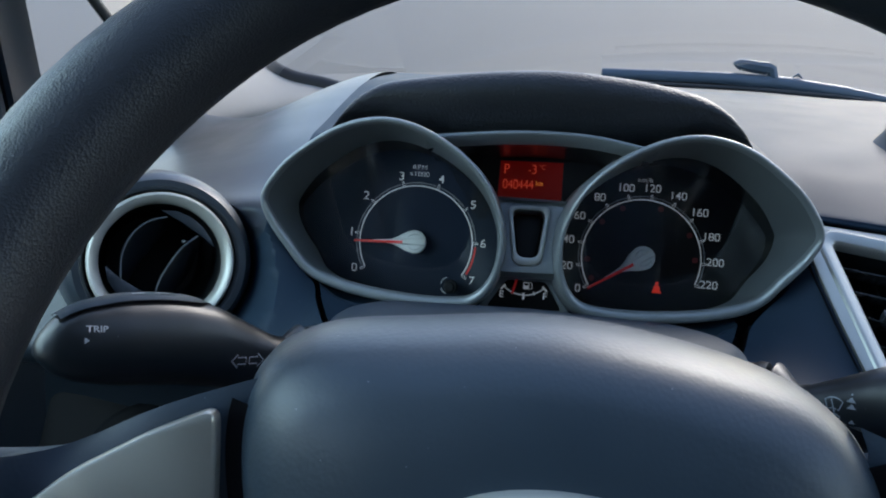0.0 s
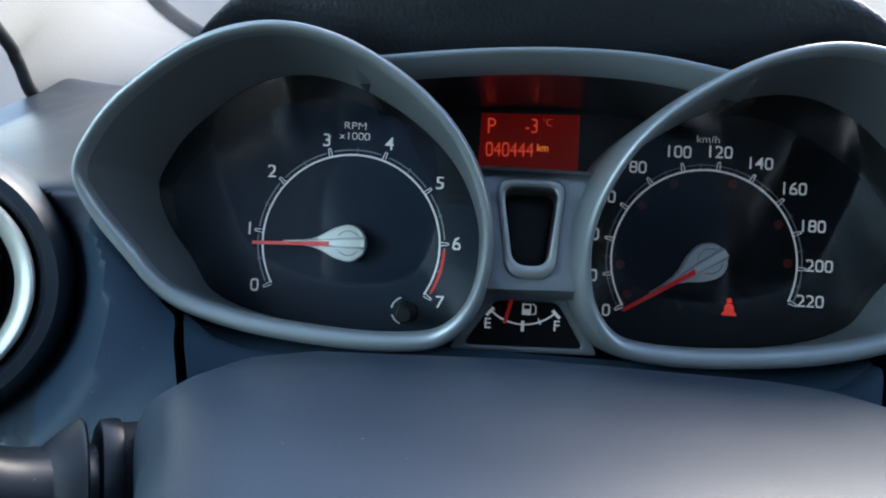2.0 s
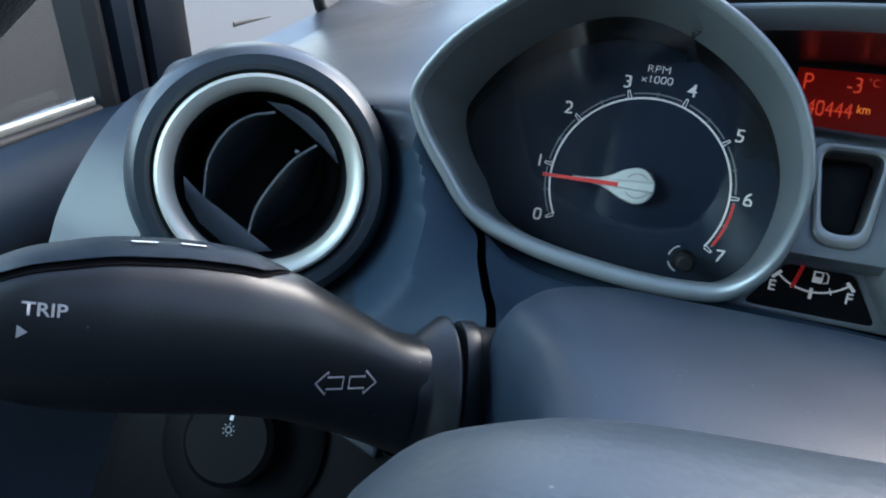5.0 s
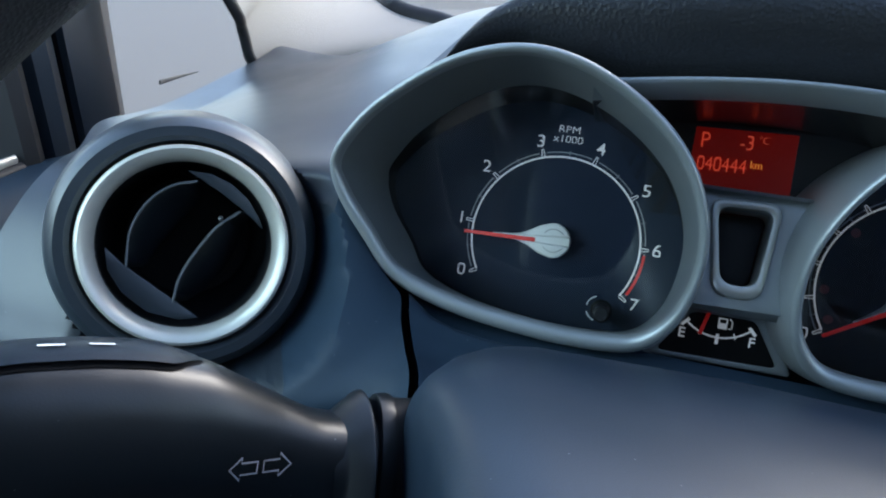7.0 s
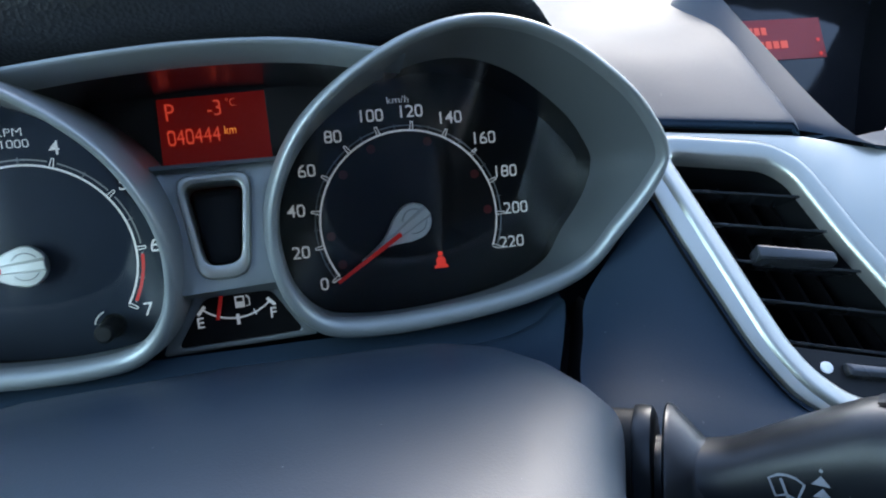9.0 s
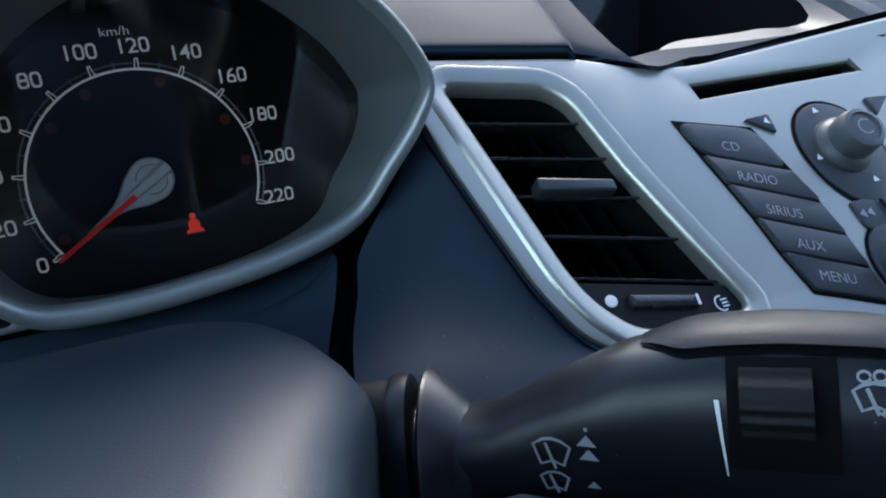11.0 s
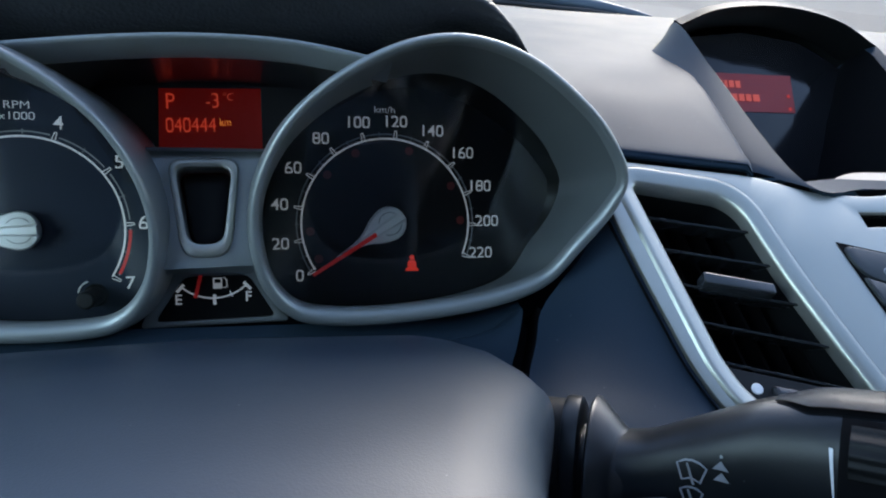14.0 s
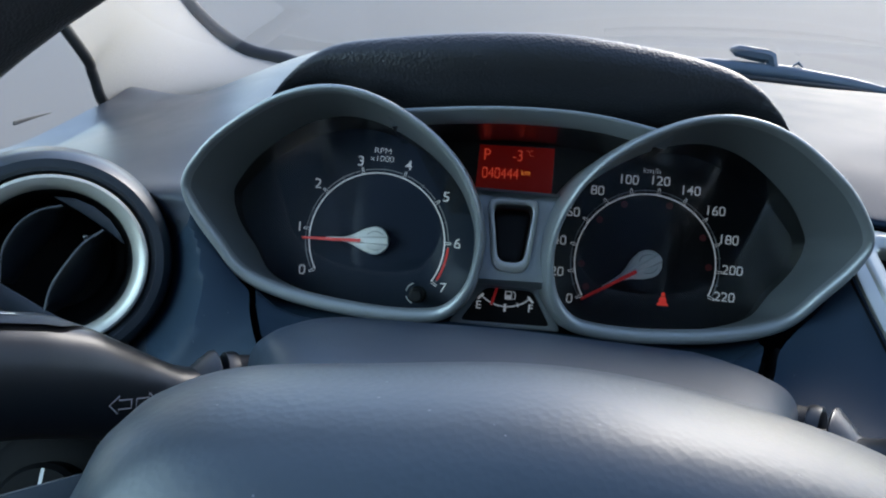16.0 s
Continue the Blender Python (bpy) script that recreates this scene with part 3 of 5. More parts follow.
# ---- instrument binnacle ----
POD = [(-0.157, 0.0215), (-0.150, 0.033), (-0.1366, 0.0455), (-0.1131, 0.0597), (-0.0907, 0.0655), (-0.0700, 0.0630), (-0.0490, 0.0530), (-0.0325, 0.0385), (-0.0228, 0.0200), (-0.0205, 0.0020), (-0.0240, -0.0165), (-0.0335, -0.0285), (-0.0480, -0.0322), (-0.0740, -0.0322), (-0.1080, -0.0280), (-0.1320, -0.0195), (-0.1445, -0.0045), (-0.1540, 0.0095)]
FACE_AT = axes_at((0, 0, 0), (0, -1, 0))       # a = x, b = z


def crest_y(z):
    return -0.052 - 0.48 * z


def lens_y(x, z):
    """Depth of the leaning, gently bulging dial lens."""
    u = (abs(x + 0.00225) - 0.0850) / 0.062
    return -0.0095 - 0.35 * z - 0.011 * (1 - u * u)


def pod(t, mirrored):
    loop = curve(POD, 144, closed=True)
    if mirrored:
        loop = np.c_[-0.0045 - loop[:, 0], loop[:, 1] + 0.0015]
    def ring(o, dy, back=None):
        q = offset(loop, o)
        return [(x, (crest_y(z0) + dy) if back is None else back, z) for (x, z), (_, z0) in zip(q, loop)]
    nz = (offset(loop, 1.0) - loop)[:, 1]
    rr = (0.0017 + 0.0019 * np.maximum(0.0, -nz))[:, None]      # a thin lip above, a broad one below
    lip = [ring(0.0032 - rr + rr * math.cos(a), 0.0036 * (1 - math.sin(a))) for a in np.linspace(0.0, math.pi * 0.97, 13)]
    shell_bm = loft([ring(0.0058, 0, 0.03), ring(0.0046, 0.022), ring(0.0037, 0.010)] + lip + [ring(0.0031 - 2 * rr, 0.0056)])
    part("bezel", shell_bm, M_BEZEL, t, "satin grey bezel", sharp=85)
    outer = np.maximum(0.0, (offset(loop, 1.0) - loop)[:, 0] * (1 if mirrored else -1))
    foot = offset(loop, (-0.0010 - 0.0065 * outer ** 2 - 0.0022 * np.maximum(0.0, nz) ** 2)[:, None])
    mouth = np.array(ring(0.0031 - 2 * rr, 0.0056))
    base = np.array([(x, lens_y(x, z), z) for x, z in foot])
    part("inner_wall", loft([mouth + (base - mouth) * f for f in (0.0, 0.33, 0.66, 1.0)]), M_WALL, t, "dark satin inner wall", sharp=85)
    part("lens_box", loft([base, [(x, 0.0015, z) for x, z in offset(foot, 0.0015)]]), M_VOID, t, "black box behind the dial lens")
    mid = foot.mean(axis=0)
    sheets = [[(x, lens_y(x, z) + 0.0002, z) for x, z in mid + (foot - mid) * f] for f in (0.999, 0.9, 0.8, 0.7, 0.6, 0.5, 0.4, 0.3, 0.2, 0.1, 0.01)]
    lens = part("lens", loft(sheets), M_LENS, t, "clear bulging dial lens")
    lens.visible_shadow = False
    return loop


def dial_marks(f, c, r, angles, minors):
    bm = bmesh.new()
    arc = lambda rr, a0, a1, n=60: [(c[0] + rr * math.cos(a0 + (a1 - a0) * i / n), c[1] + rr * math.sin(a0 + (a1 - a0) * i / n)) for i in range(n + 1)]
    a0, a1 = angles[0], angles[-1]
    ribbon(arc(r - 0.0014, a0, a1), 0.0008, FACE_AT, 0.0004, bm=bm)
    for i, a in enumerate(angles):
        d = np.array((math.cos(a), math.sin(a)))
        s = np.array((-d[1], d[0]))
        p = np.array(c)
        for q in (-1, 1):
            ribbon([p + d * (r - 0.0012) + s * q * 0.0007, p + d * (r + 0.0022) + s * q * 0.0004], 0.0004, FACE_AT, 0.0005, bm=bm)
        ribbon([p + d * (r + 0.0021) - s * 0.0006, p + d * (r + 0.0021) + s * 0.0006], 0.0004, FACE_AT, 0.0005, bm=bm)
    part("scale", bm, M_DIAL, f, "white printed scale", smooth=False)
    bm = bmesh.new()
    step = (a1 - a0) / (len(angles) - 1)
    for i in range(len(angles) - 1):
        s0, s1 = a0 + step * i + step * 0.07, a0 + step * (i + 1) - step * 0.07
        ribbon(arc(r + 0.0006, s0, s1, 14), 0.0006, FACE_AT, 0.0003, bm=bm)
        for k in range(1, minors):
            a = a0 + step * (i + k / minors)
            d = np.array((math.cos(a), math.sin(a)))
            ribbon([np.array(c) + d * (r - 0.0012), np.array(c) + d * (r + 0.0016)], 0.0004, FACE_AT, 0.0004, bm=bm)
    part("minor_scale", bm, M_GREY, f, "thin grey printed graduation", smooth=False)


def needle(t, c, angle):
    n = part("needle", bmesh.new(), M_NEEDLE, t, "silver teardrop needle with red pointer")
    d = np.array((math.cos(angle), math.sin(angle)))
    s = np.array((-d[1], d[0]))
    c = np.array(c)
    # teardrop outline with a raised ridge
    out = []
    for k in range(25):
        a = -math.pi * 0.60 + 2 * math.pi * 0.60 * k / 24
        out.append(c - d * 0.0076 * math.cos(a) + s * 0.0076 * math.sin(a))
    side = [(0.0265, 0.0007), (0.0200, 0.0010), (0.0150, 0.0017), (0.0115, 0.0030), (0.0085, 0.0047), (0.0062, 0.0060)]
    out = [c + d * u - s * w for u, w in side] + [p for p in out] + [c + d * u + s * w for u, w in side[::-1]]
    ring = lambda k, y: [(c[0] + (x - c[0]) * k, y, c[1] + (z - c[1]) * k) for x, z in out]
    part("hub", loft([ring(1.0, -0.0048), ring(1.0, -0.0066), ring(0.93, -0.0074), ring(0.5, -0.0078), ring(0.02, -0.0080)]), M_NEEDLE, n, "satin silver teardrop", sharp=30)
    # raised spine along the hub, an engraved arc on each side of it, the red pointer on top
    crest = lambda u: -0.0098 + 0.085 * max(0.0, u)
    place = lambda u, w, y: (c[0] + d[0] * u + s[0] * w, y, c[1] + d[1] * u + s[1] * w)
    spine = [[place(u, w, y) for w, y in ((-k, -0.0074), (-k * 0.55, crest(u)), (k * 0.55, crest(u)), (k, -0.0074))] for u, k in ((-0.0071, 0.0026), (-0.0066, 0.0027), (0.0020, 0.0024), (0.0090, 0.0017), (0.0170, 0.0013), (0.0265, 0.0009))]
    part("spine", loft(spine, closed=False), M_NEEDLE, n, "raised silver spine", sharp=20)
    face = lambda a, b, h=0.0: Vector((a, -0.0080 - h, b))
    for q in (-1, 1):
        arc = [tuple(c - d * (0.0002 - 0.0050 * math.cos(a)) + q * s * 0.0050 * math.sin(a)) for a in [radians(35 + 8 * k) for k in range(15)]]
        part("engraved_arc", ribbon(arc, 0.00035, face, 0.0), M_GREY, n, smooth=False)
    at = lambda a, b, h=0.0: Vector((a, crest(math.hypot(a - c[0], b - c[1])) - 0.0005 - h, b))
    q = lambda u, w: tuple(c + d * u + s * w)
    loop = [q(0.0075, -0.0005), q(0.0075, 0.0014), q(0.0395, 0.0009), q(0.0395, -0.0005)]
    part("pointer", plate(loop, [], at, 0.0007, 0.00015), M_RED, n, "red pointer", smooth=False)
    part("spindle", turned([(0.0055, 0.0), (0.0055, 0.0052), (0.004, 0.0060)], axes_at((c[0], 0.0, c[1]), (0, -1, 0)), 24), M_BLACK, n, "black spindle")
    return n


def gauge(t, loop, c, r, angles, minors, words, size, needle_angle, name, ground, look_of):
    fc = fill([[(x, 0.0, z) for x, z in offset(loop, 0.0005)]])
    f = part(name, fc, ground, t, look_of)
    dial_marks(f, c, r, angles, minors)
    for word, rr, a in words:
        a = radians(a)
        lettering("numeral", word, FACE_AT, c[0] + rr * math.cos(a), c[1] + rr * math.sin(a), size, M_DIAL, f, wide=1.05, depth=0.0005, square=0.75, bold=0.005)
    needle(t, c, needle_angle)
    return f


def binnacle():
    t = thing("instrument_cluster", (0, 0, -0.03), "twin-pod instrument cluster with lit red display under a padded hood", "instrument cluster")
    left, right = pod(t, False), pod(t, True)
    cl, cr = (-0.0747, 0.0037), (0.0705, 0.0051)
    la = [radians(209.5 - 34.4 * i) for i in range(8)]
    ra = [radians(212.0 - 21.3 * i) for i in range(12)]
    f = gauge(t, left, cl, 0.0385, la, 2, [(str(i), rr, a) for i, rr, a in zip(range(8), (0.0440, 0.0430, 0.0448, 0.0442, 0.0444, 0.0448, 0.0441, 0.0444), (206.7, 175.1, 141.2, 106.6, 72.0, 37.2, 3.1, 329.9))], 0.0054, radians(182.5), "rev_counter_face", M_FACE, "black dial face tinted navy for the lens reflection")
    lettering("caption", "RPM", FACE_AT, -0.0758, 0.0528, 0.0031, M_DIAL, f, wide=1.22, bold=-0.01)
    lettering("caption", "x1000", FACE_AT, -0.0758, 0.0485, 0.0031, M_DIAL, f, wide=1.22, square=0.8, bold=-0.01)
    bm = ribbon([(cl[0] + 0.0391 * math.cos(a), cl[1] + 0.0391 * math.sin(a)) for a in np.linspace(la[6] - 0.06, la[7] + 0.06, 16)], 0.0012, FACE_AT, 0.0006)
    part("red_zone", bm, M_RED, f, "dull red warning band", smooth=False)
    # trip reset knob
    k = part("trip_knob", turned([(0.0001, 0.0170), (0.0026, 0.0170), (0.0035, 0.0162), (0.0038, 0.001), (0.0048, 0.0)], axes_at((-0.0495, 0, -0.0232), (0, -1, 0)), 28), M_BLACK, t, "black trip reset knob")
    bm = bmesh.new()
    for a0, a1 in ((1.9, 3.0), (3.5, 4.4)):
        ribbon([(-0.0505 + 0.0056 * math.cos(a), -0.0227 + 0.0056 * math.sin(a)) for a in np.linspace(a0, a1, 10)], 0.0006, FACE_AT, 0.0004, bm=bm)
    part("trip_symbol", bm, M_WHITE, f, smooth=False)
    g = gauge(t, right, cr, 0.0389, ra, 2, [(str(20 * i), rr, a) for i, rr, a in zip(range(12), (0.0445, 0.0471, 0.0472, 0.0472, 0.0467, 0.0459, 0.0450, 0.0459, 0.0467, 0.0459, 0.0464, 0.0456), (210.4, 190.5, 169.8, 149.3, 127.9, 106.1, 85.0, 63.6, 42.5, 21.3, 0.8, 342.3))], 0.0051, radians(213.0), "speedometer_face", M_FACE_BLACK, "black dial face")
    lettering("caption", "km/h", FACE_AT, 0.0698, 0.0551, 0.0030, M_DIAL, g, wide=1.15, bold=-0.01)
    # seated figure with a belt: head, shoulders, lap
    bm = patch(circle(0.0817, -0.0102, 0.0011, 14), FACE_AT, 0.0005)
    patch([(0.0787, -0.0163), (0.0849, -0.0163), (0.0846, -0.0152), (0.0836, -0.0146), (0.0838, -0.0128), (0.0829, -0.0115), (0.0805, -0.0115), (0.0796, -0.0128), (0.0799, -0.0146), (0.0789, -0.0152)], FACE_AT, 0.0005, bm)
    part("warning_lamp", bm, M_TELL, g, "lit red seat belt lamp", smooth=False)
    for i in (0.25, 1.25, 3.35, 4.6, 6.55, 8.55, 9.85):
        a = radians(212.0 - 21.3 * i)
        bm = patch(circle(cr[0] + 0.0338 * math.cos(a), cr[1] + 0.0338 * math.sin(a), 0.0019, 12), FACE_AT, 0.0003)
        part("unlit_lamp", bm, M_DIM, g, "dim red unlit lamp", smooth=False)
    # middle: display, trapezoid button surround, fuel gauge
    at = axes_at((-0.0035, 0.0, 0.0475), (0, -1, 0))
    rim = [(-0.0200, 0.0138), (0.0205, 0.0150), (0.0210, -0.0190), (-0.0205, -0.0190)]
    part("display_surround", plate([(-0.060, 0.0168), (0.060, 0.0168), (0.0330, -0.0250), (-0.0330, -0.0250)], [np.array(rim)], at, 0.003, 0.0003), M_GLOSS, t, "glossy black display cover")
    lcd = part("display", patch([(-0.0204, 0.0142), (0.0209, 0.0154), (0.0214, -0.0194), (-0.0209, -0.0194)], at, -0.0004), M_LCD, t, "red back-lit display")
    for word, x, z, h, w, m in (("P", -0.0157, 0.0083, 0.0068, 0.85, M_SEG), ("-3", 0.0010, 0.0091, 0.0062, 0.84, M_SEG), ("\u00b0C", 0.0074, 0.0110, 0.0030, 1.0, M_SEG), ("040444", -0.0076, -0.0012, 0.0062, 0.78, M_SEG), ("km", 0.0060, 0.0005, 0.0034, 0.85, M_SEGHOT)):
        lettering("display_text", word, at, x, z, h, m, lcd, wide=w, depth=0.0001, turn=0.03, square=0.9, bold=-0.008)
    # roof of the display recess, bending down at the back, and the silver bar along its front
    top = curve([(-0.066, 0.0605), (-0.030, 0.0650), (0.0, 0.0670), (0.030, 0.0662), (0.062, 0.0610)], 24)
    part("recess_roof", loft([[(x, y, z + dz) for x, z in top] for y, dz in ((-0.0527, -0.0028), (-0.040, -0.0026), (-0.015, -0.0027), (0.0010, -0.0030))], closed=False), M_GLOSS, t, "glossy dark recess roof")
    bar = [[(x, y, z + dz) for x, z in top] for y, dz in ((-0.0524, -0.0026), (-0.0530, -0.0030), (-0.0540, -0.0030), (-0.0600, -0.0013), (-0.0660, 0.0004), (-0.0670, 0.0010), (-0.0672, 0.0018), (-0.0664, 0.0024), (-0.045, 0.0070))]
    part("silver_bar", loft(bar, closed=False), M_BEZEL, t, "satin grey bar under the hood", sharp=85)
    # centre panel with the trapezoid surround
    mid = axes_at((-0.004, -0.0335, 0.012), (0, -1, 0.16))
    hole = rounded([(-0.0098, 0.0154), (0.0102, 0.0160), (0.0070, -0.0130), (-0.0052, -0.0132)], 0.0048)
    frame_out = rounded([(-0.0130, 0.0190), (0.0134, 0.0196), (0.0096, -0.0180), (-0.0076, -0.0182)], 0.0065)
    panel_out = [(-0.0240, 0.0225), (0.0262, 0.0235), (0.0205, 0.0080), (0.0185, -0.0080), (0.0190, -0.0215), (-0.0160, -0.0225), (-0.0150, -0.0080), (-0.0172, 0.0080)]
    part("centre_panel", plate(panel_out, [hole], lambda a, b, h=0: mid(a, b, h - 0.0008), 0.003, 0.0004), M_BEZEL, t, "satin grey centre panel")
    ring = part("button_surround", plate(frame_out, [hole], lambda a, b, h=0: mid(a, b, h + 0.0018), 0.012, 0.0013), M_SILVER, t, "bright silver trapezoid surround")
    part("blank_button", plate(offset(hole, -0.0006), [], lambda a, b, h=0: mid(a, b, h - 0.008), 0.004, 0.0015), M_BLACK, t, "black blank button")
    part("display_sill", loft([[(x, -0.0125, 0.0335) for x in np.linspace(-0.026, 0.0220, 6)], [(x, -0.0305, 0.0350) for x in np.linspace(-0.028, 0.0235, 6)], [(x, -0.0330, 0.0335) for x in np.linspace(-0.028, 0.0235, 6)]], closed=False), M_BEZEL, t)
    part("fuel_roof", loft([[(x, -0.0345, -0.0090) for x in np.linspace(-0.0205, 0.0160, 6)], [(x, -0.030, -0.0125) for x in np.linspace(-0.0205, 0.0160, 6)], [(x, -0.010, -0.0140) for x in np.linspace(-0.0205, 0.0160, 6)]], closed=False), M_BEZEL, t)
    fat = axes_at((-0.002, -0.0115, -0.0245), (0, -1, 0))
    win = rounded([(-0.0235, -0.0090), (0.0238, -0.0080), (0.0130, 0.0095), (-0.0118, 0.0092)], 0.003)
    fg = part("fuel_gauge_face", patch(win, fat, 0.0), M_FACE_BLACK, t, "dark fuel gauge face")
    part("fuel_gauge_frame", plate(rounded([(-0.0290, -0.0112), (0.0292, -0.0102), (0.0185, 0.0135), (-0.0180, 0.0135)], 0.002), [win], lambda a, b, h=0: fat(a, b, h + 0.0012), 0.006, 0.0006), M_BEZEL, t, "satin grey frame round the fuel gauge")
    c0 = (-0.0008, 0.0187)
    bm = bmesh.new()
    arcs = [(c0[0] + 0.0185 * math.cos(a), c0[1] + 0.0185 * math.sin(a)) for a in np.linspace(radians(230), radians(312), 20)]
    ribbon(arcs, 0.0007, fat, 0.0004, bm=bm)
    for deg in (228, 249, 271, 292, 314):
        a = radians(deg)
        d = np.array((math.cos(a), math.sin(a)))
        big = deg in (228, 271, 314)
        ribbon([np.array(c0) + d * 0.0170, np.array(c0) + d * (0.0212 if big else 0.0196)], 0.0013 if big else 0.0005, fat, 0.0005, bm=bm)
    part("fuel_scale", bm, M_DIAL, fg, smooth=False)
    lettering("caption", "E", fat, -0.0144, -0.0003, 0.0042, M_DIAL, fg)
    lettering("caption", "F", fat, 0.0128, 0.0003, 0.0042, M_DIAL, fg)
    bm = bmesh.new()
    patch([(-0.0010, 0.0040), (0.0026, 0.0040), (0.0026, 0.0085), (-0.0010, 0.0085)], fat, 0.0004, bm)
    ribbon([(0.0030, 0.0044), (0.0044, 0.0046), (0.0044, 0.0074), (0.0032, 0.0086)], 0.0005, fat, 0.0004, bm=bm)
    part("pump_symbol", bm, M_DIAL, fg, smooth=False)
    part("pump_window", patch([(-0.0004, 0.0064), (0.0020, 0.0064), (0.0020, 0.0080), (-0.0004, 0.0080)], fat, 0.0008), M_FACE_BLACK, fg, smooth=False)
    part("fuel_needle", plate([(-0.0048, 0.0098), (-0.0062, 0.0098), (-0.0084, 0.0008), (-0.0070, 0.0006)], [], lambda a, b, h=0: fat(a, b, h + 0.003), 0.0006, 0.0001), M_RED, t, "red fuel needle", smooth=False)
    # padded hood
    arch = [(-0.1205, 0.0615), (-0.1190, 0.066), (-0.1145, 0.075), (-0.106, 0.0850), (-0.092, 0.0935), (-0.066, 0.0990), (-0.040, 0.1030), (-0.015, 0.1055), (0.010, 0.1065), (0.036, 0.1050), (0.061, 0.1020), (0.085, 0.0965), (0.099, 0.0885), (0.1075, 0.0785), (0.1112, 0.0705), (0.1128, 0.0660)]
    a = curve(arch, 90)
    tng = np.gradient(a, axis=0)
    tng /= np.linalg.norm(tng, axis=1)[:, None]
    inw = np.c_[tng[:, 1], -tng[:, 0]]
    rings = []
    for k, (p, n) in enumerate(zip(a, inw)):
        u = k / 89
        f = 0.02 + 0.98 * smooth(min(u, 1 - u) / 0.42)
        sec = [(0.0400, -0.030), (0.0375, -0.042), (0.0340, -0.050), (0.0280, -0.059), (0.0200, -0.065), (0.0120, -0.0675), (0.0060, -0.0660), (0.0022, -0.0620), (0.0004, -0.056), (0.0000, -0.048), (0.0005, -0.030), (0.0030, 0.0), (0.009, 0.045), (0.024, 0.11), (0.05, 0.17)]
        rings.append([(p[0] + n[0] * d * (f if y < 0 else 1), y, p[1] + n[1] * d * (f if y < 0 else 1) + 0.22 * max(0, y + 0.03)) for d, y in curve(sec, 40)])
    part("hood", loft(rings, closed=False), M_HOOD, t, "black padded hood with leather grain", sharp=80)
    return t


# ---- round side vent ----
def side_vent():
    c, n = tuple(VENT_C), tuple(VENT_N)
    at = axes_at(c, n)
    t = thing("round_air_vent", c, "round dashboard air vent with a matt chrome ring", "air vent")
    part("housing", turned([(0.0600, -0.09), (0.0580, -0.055), (0.0548, -0.025), (0.0520, -0.010), (0.0498, -0.003), (0.0466, 0.0005), (0.0430, 0.0005), (0.0412, -0.0010), (0.0404, -0.006)], at, 72), M_DASH, t, "dark grained housing")
    full = at
    at = lambda a, b, h=0.0: full(a * 0.945, b * 0.945, h)
    part("shadow_gap", turned([(0.0404, -0.006), (0.0400, -0.0075), (0.0382, -0.0075)], full, 72), M_VOID, t)
    part("chrome_ring", turned([(0.0418, -0.006), (0.0418, 0.0015), (0.0412, 0.0027), (0.0402, 0.0032), (0.0387, 0.0026), (0.0366, 0.0006), (0.0353, -0.0022), (0.0349, -0.006)], at, 72), M_RING, t, "matt chrome ring")
    part("throat", turned([(0.0350, -0.004), (0.0340, -0.03), (0.029, -0.06), (0.0001, -0.06)], at, 56), M_BLACK, t, "black throat")
    # two curved blades and the drum's cheeks
    for edge in ([(0.0010, 0.0272), (-0.0090, 0.0235), (-0.0172, 0.0155), (-0.0222, 0.0030), (-0.0220, -0.0120)], [(0.0200, 0.0170), (0.0110, 0.0085), (0.0030, -0.0050), (-0.0010, -0.0150), (-0.0022, -0.0250)]):
        e = curve(edge, 24)
        rows = []
        for i, (a, b) in enumerate(e):
            f = math.sin(math.pi * (0.12 + 0.76 * i / 23))
            rows.append([at(a - 0.0006, b + 0.0005, -0.0062), at(a - 0.0001, b, -0.0056), at(a + 0.0005, b - 0.0004, -0.0060), at(a + 0.014 * f, b - 0.006 * f, -0.026), at(a + 0.0125 * f, b - 0.005 * f, -0.026)])
        v = part("vane", loft(rows, cap_start=True, cap_end=True), M_STALK, t, "black curved vane")
        part("vane_edge", tube([at(a, b, -0.0052) for a, b in e], 0.00055, n=8), M_KNOB, v, "thin grey edge")
    part("upper_cheek", plate([(-0.0030, 0.0310), (0.0060, 0.0314), (0.0150, 0.0282), (0.0225, 0.0228), (0.0280, 0.0155), (0.0300, 0.0110), (0.0213, 0.0176), (0.0110, 0.0240)], [], lambda a, b, h=0: at(a, b, h - 0.0045), 0.002, 0.0003), M_DASH, t)
    part("lower_cheek", plate([(-0.0230, -0.0115), (-0.0310, -0.0050), (-0.0290, -0.0140), (-0.0225, -0.0230), (-0.0120, -0.0300), (0.0010, -0.0322), (0.0085, -0.0305), (0.0060, -0.0288)], [], lambda a, b, h=0: at(a, b, h - 0.0055), 0.002, 0.0003), M_DASH, t)
    part("pin", turned([(0.0001, 0.0025), (0.0009, 0.002), (0.0010, -0.006)], axes_at(at(0.0124, 0.0128, -0.006), n), 10), M_KNOB, t, "small grey pin")
    return t


# ---- centre stack ----
CENTRE = 0.312
CONTROLS = 0.307        # middle line of the radio controls
OPENING = [(0.1705, 0.0230), (0.2070, 0.0168), (0.2135, 0.0110), (0.2200, -0.0150), (0.2300, -0.0440), (0.2375, -0.0640), (0.2080, -0.0655), (0.1960, -0.0620), (0.1880, -0.0540), (0.1835, -0.0440), (0.1765, -0.0080)]


def mirror_x(loop):
    return [(2 * CENTRE - x, z) for x, z in loop][::-1]


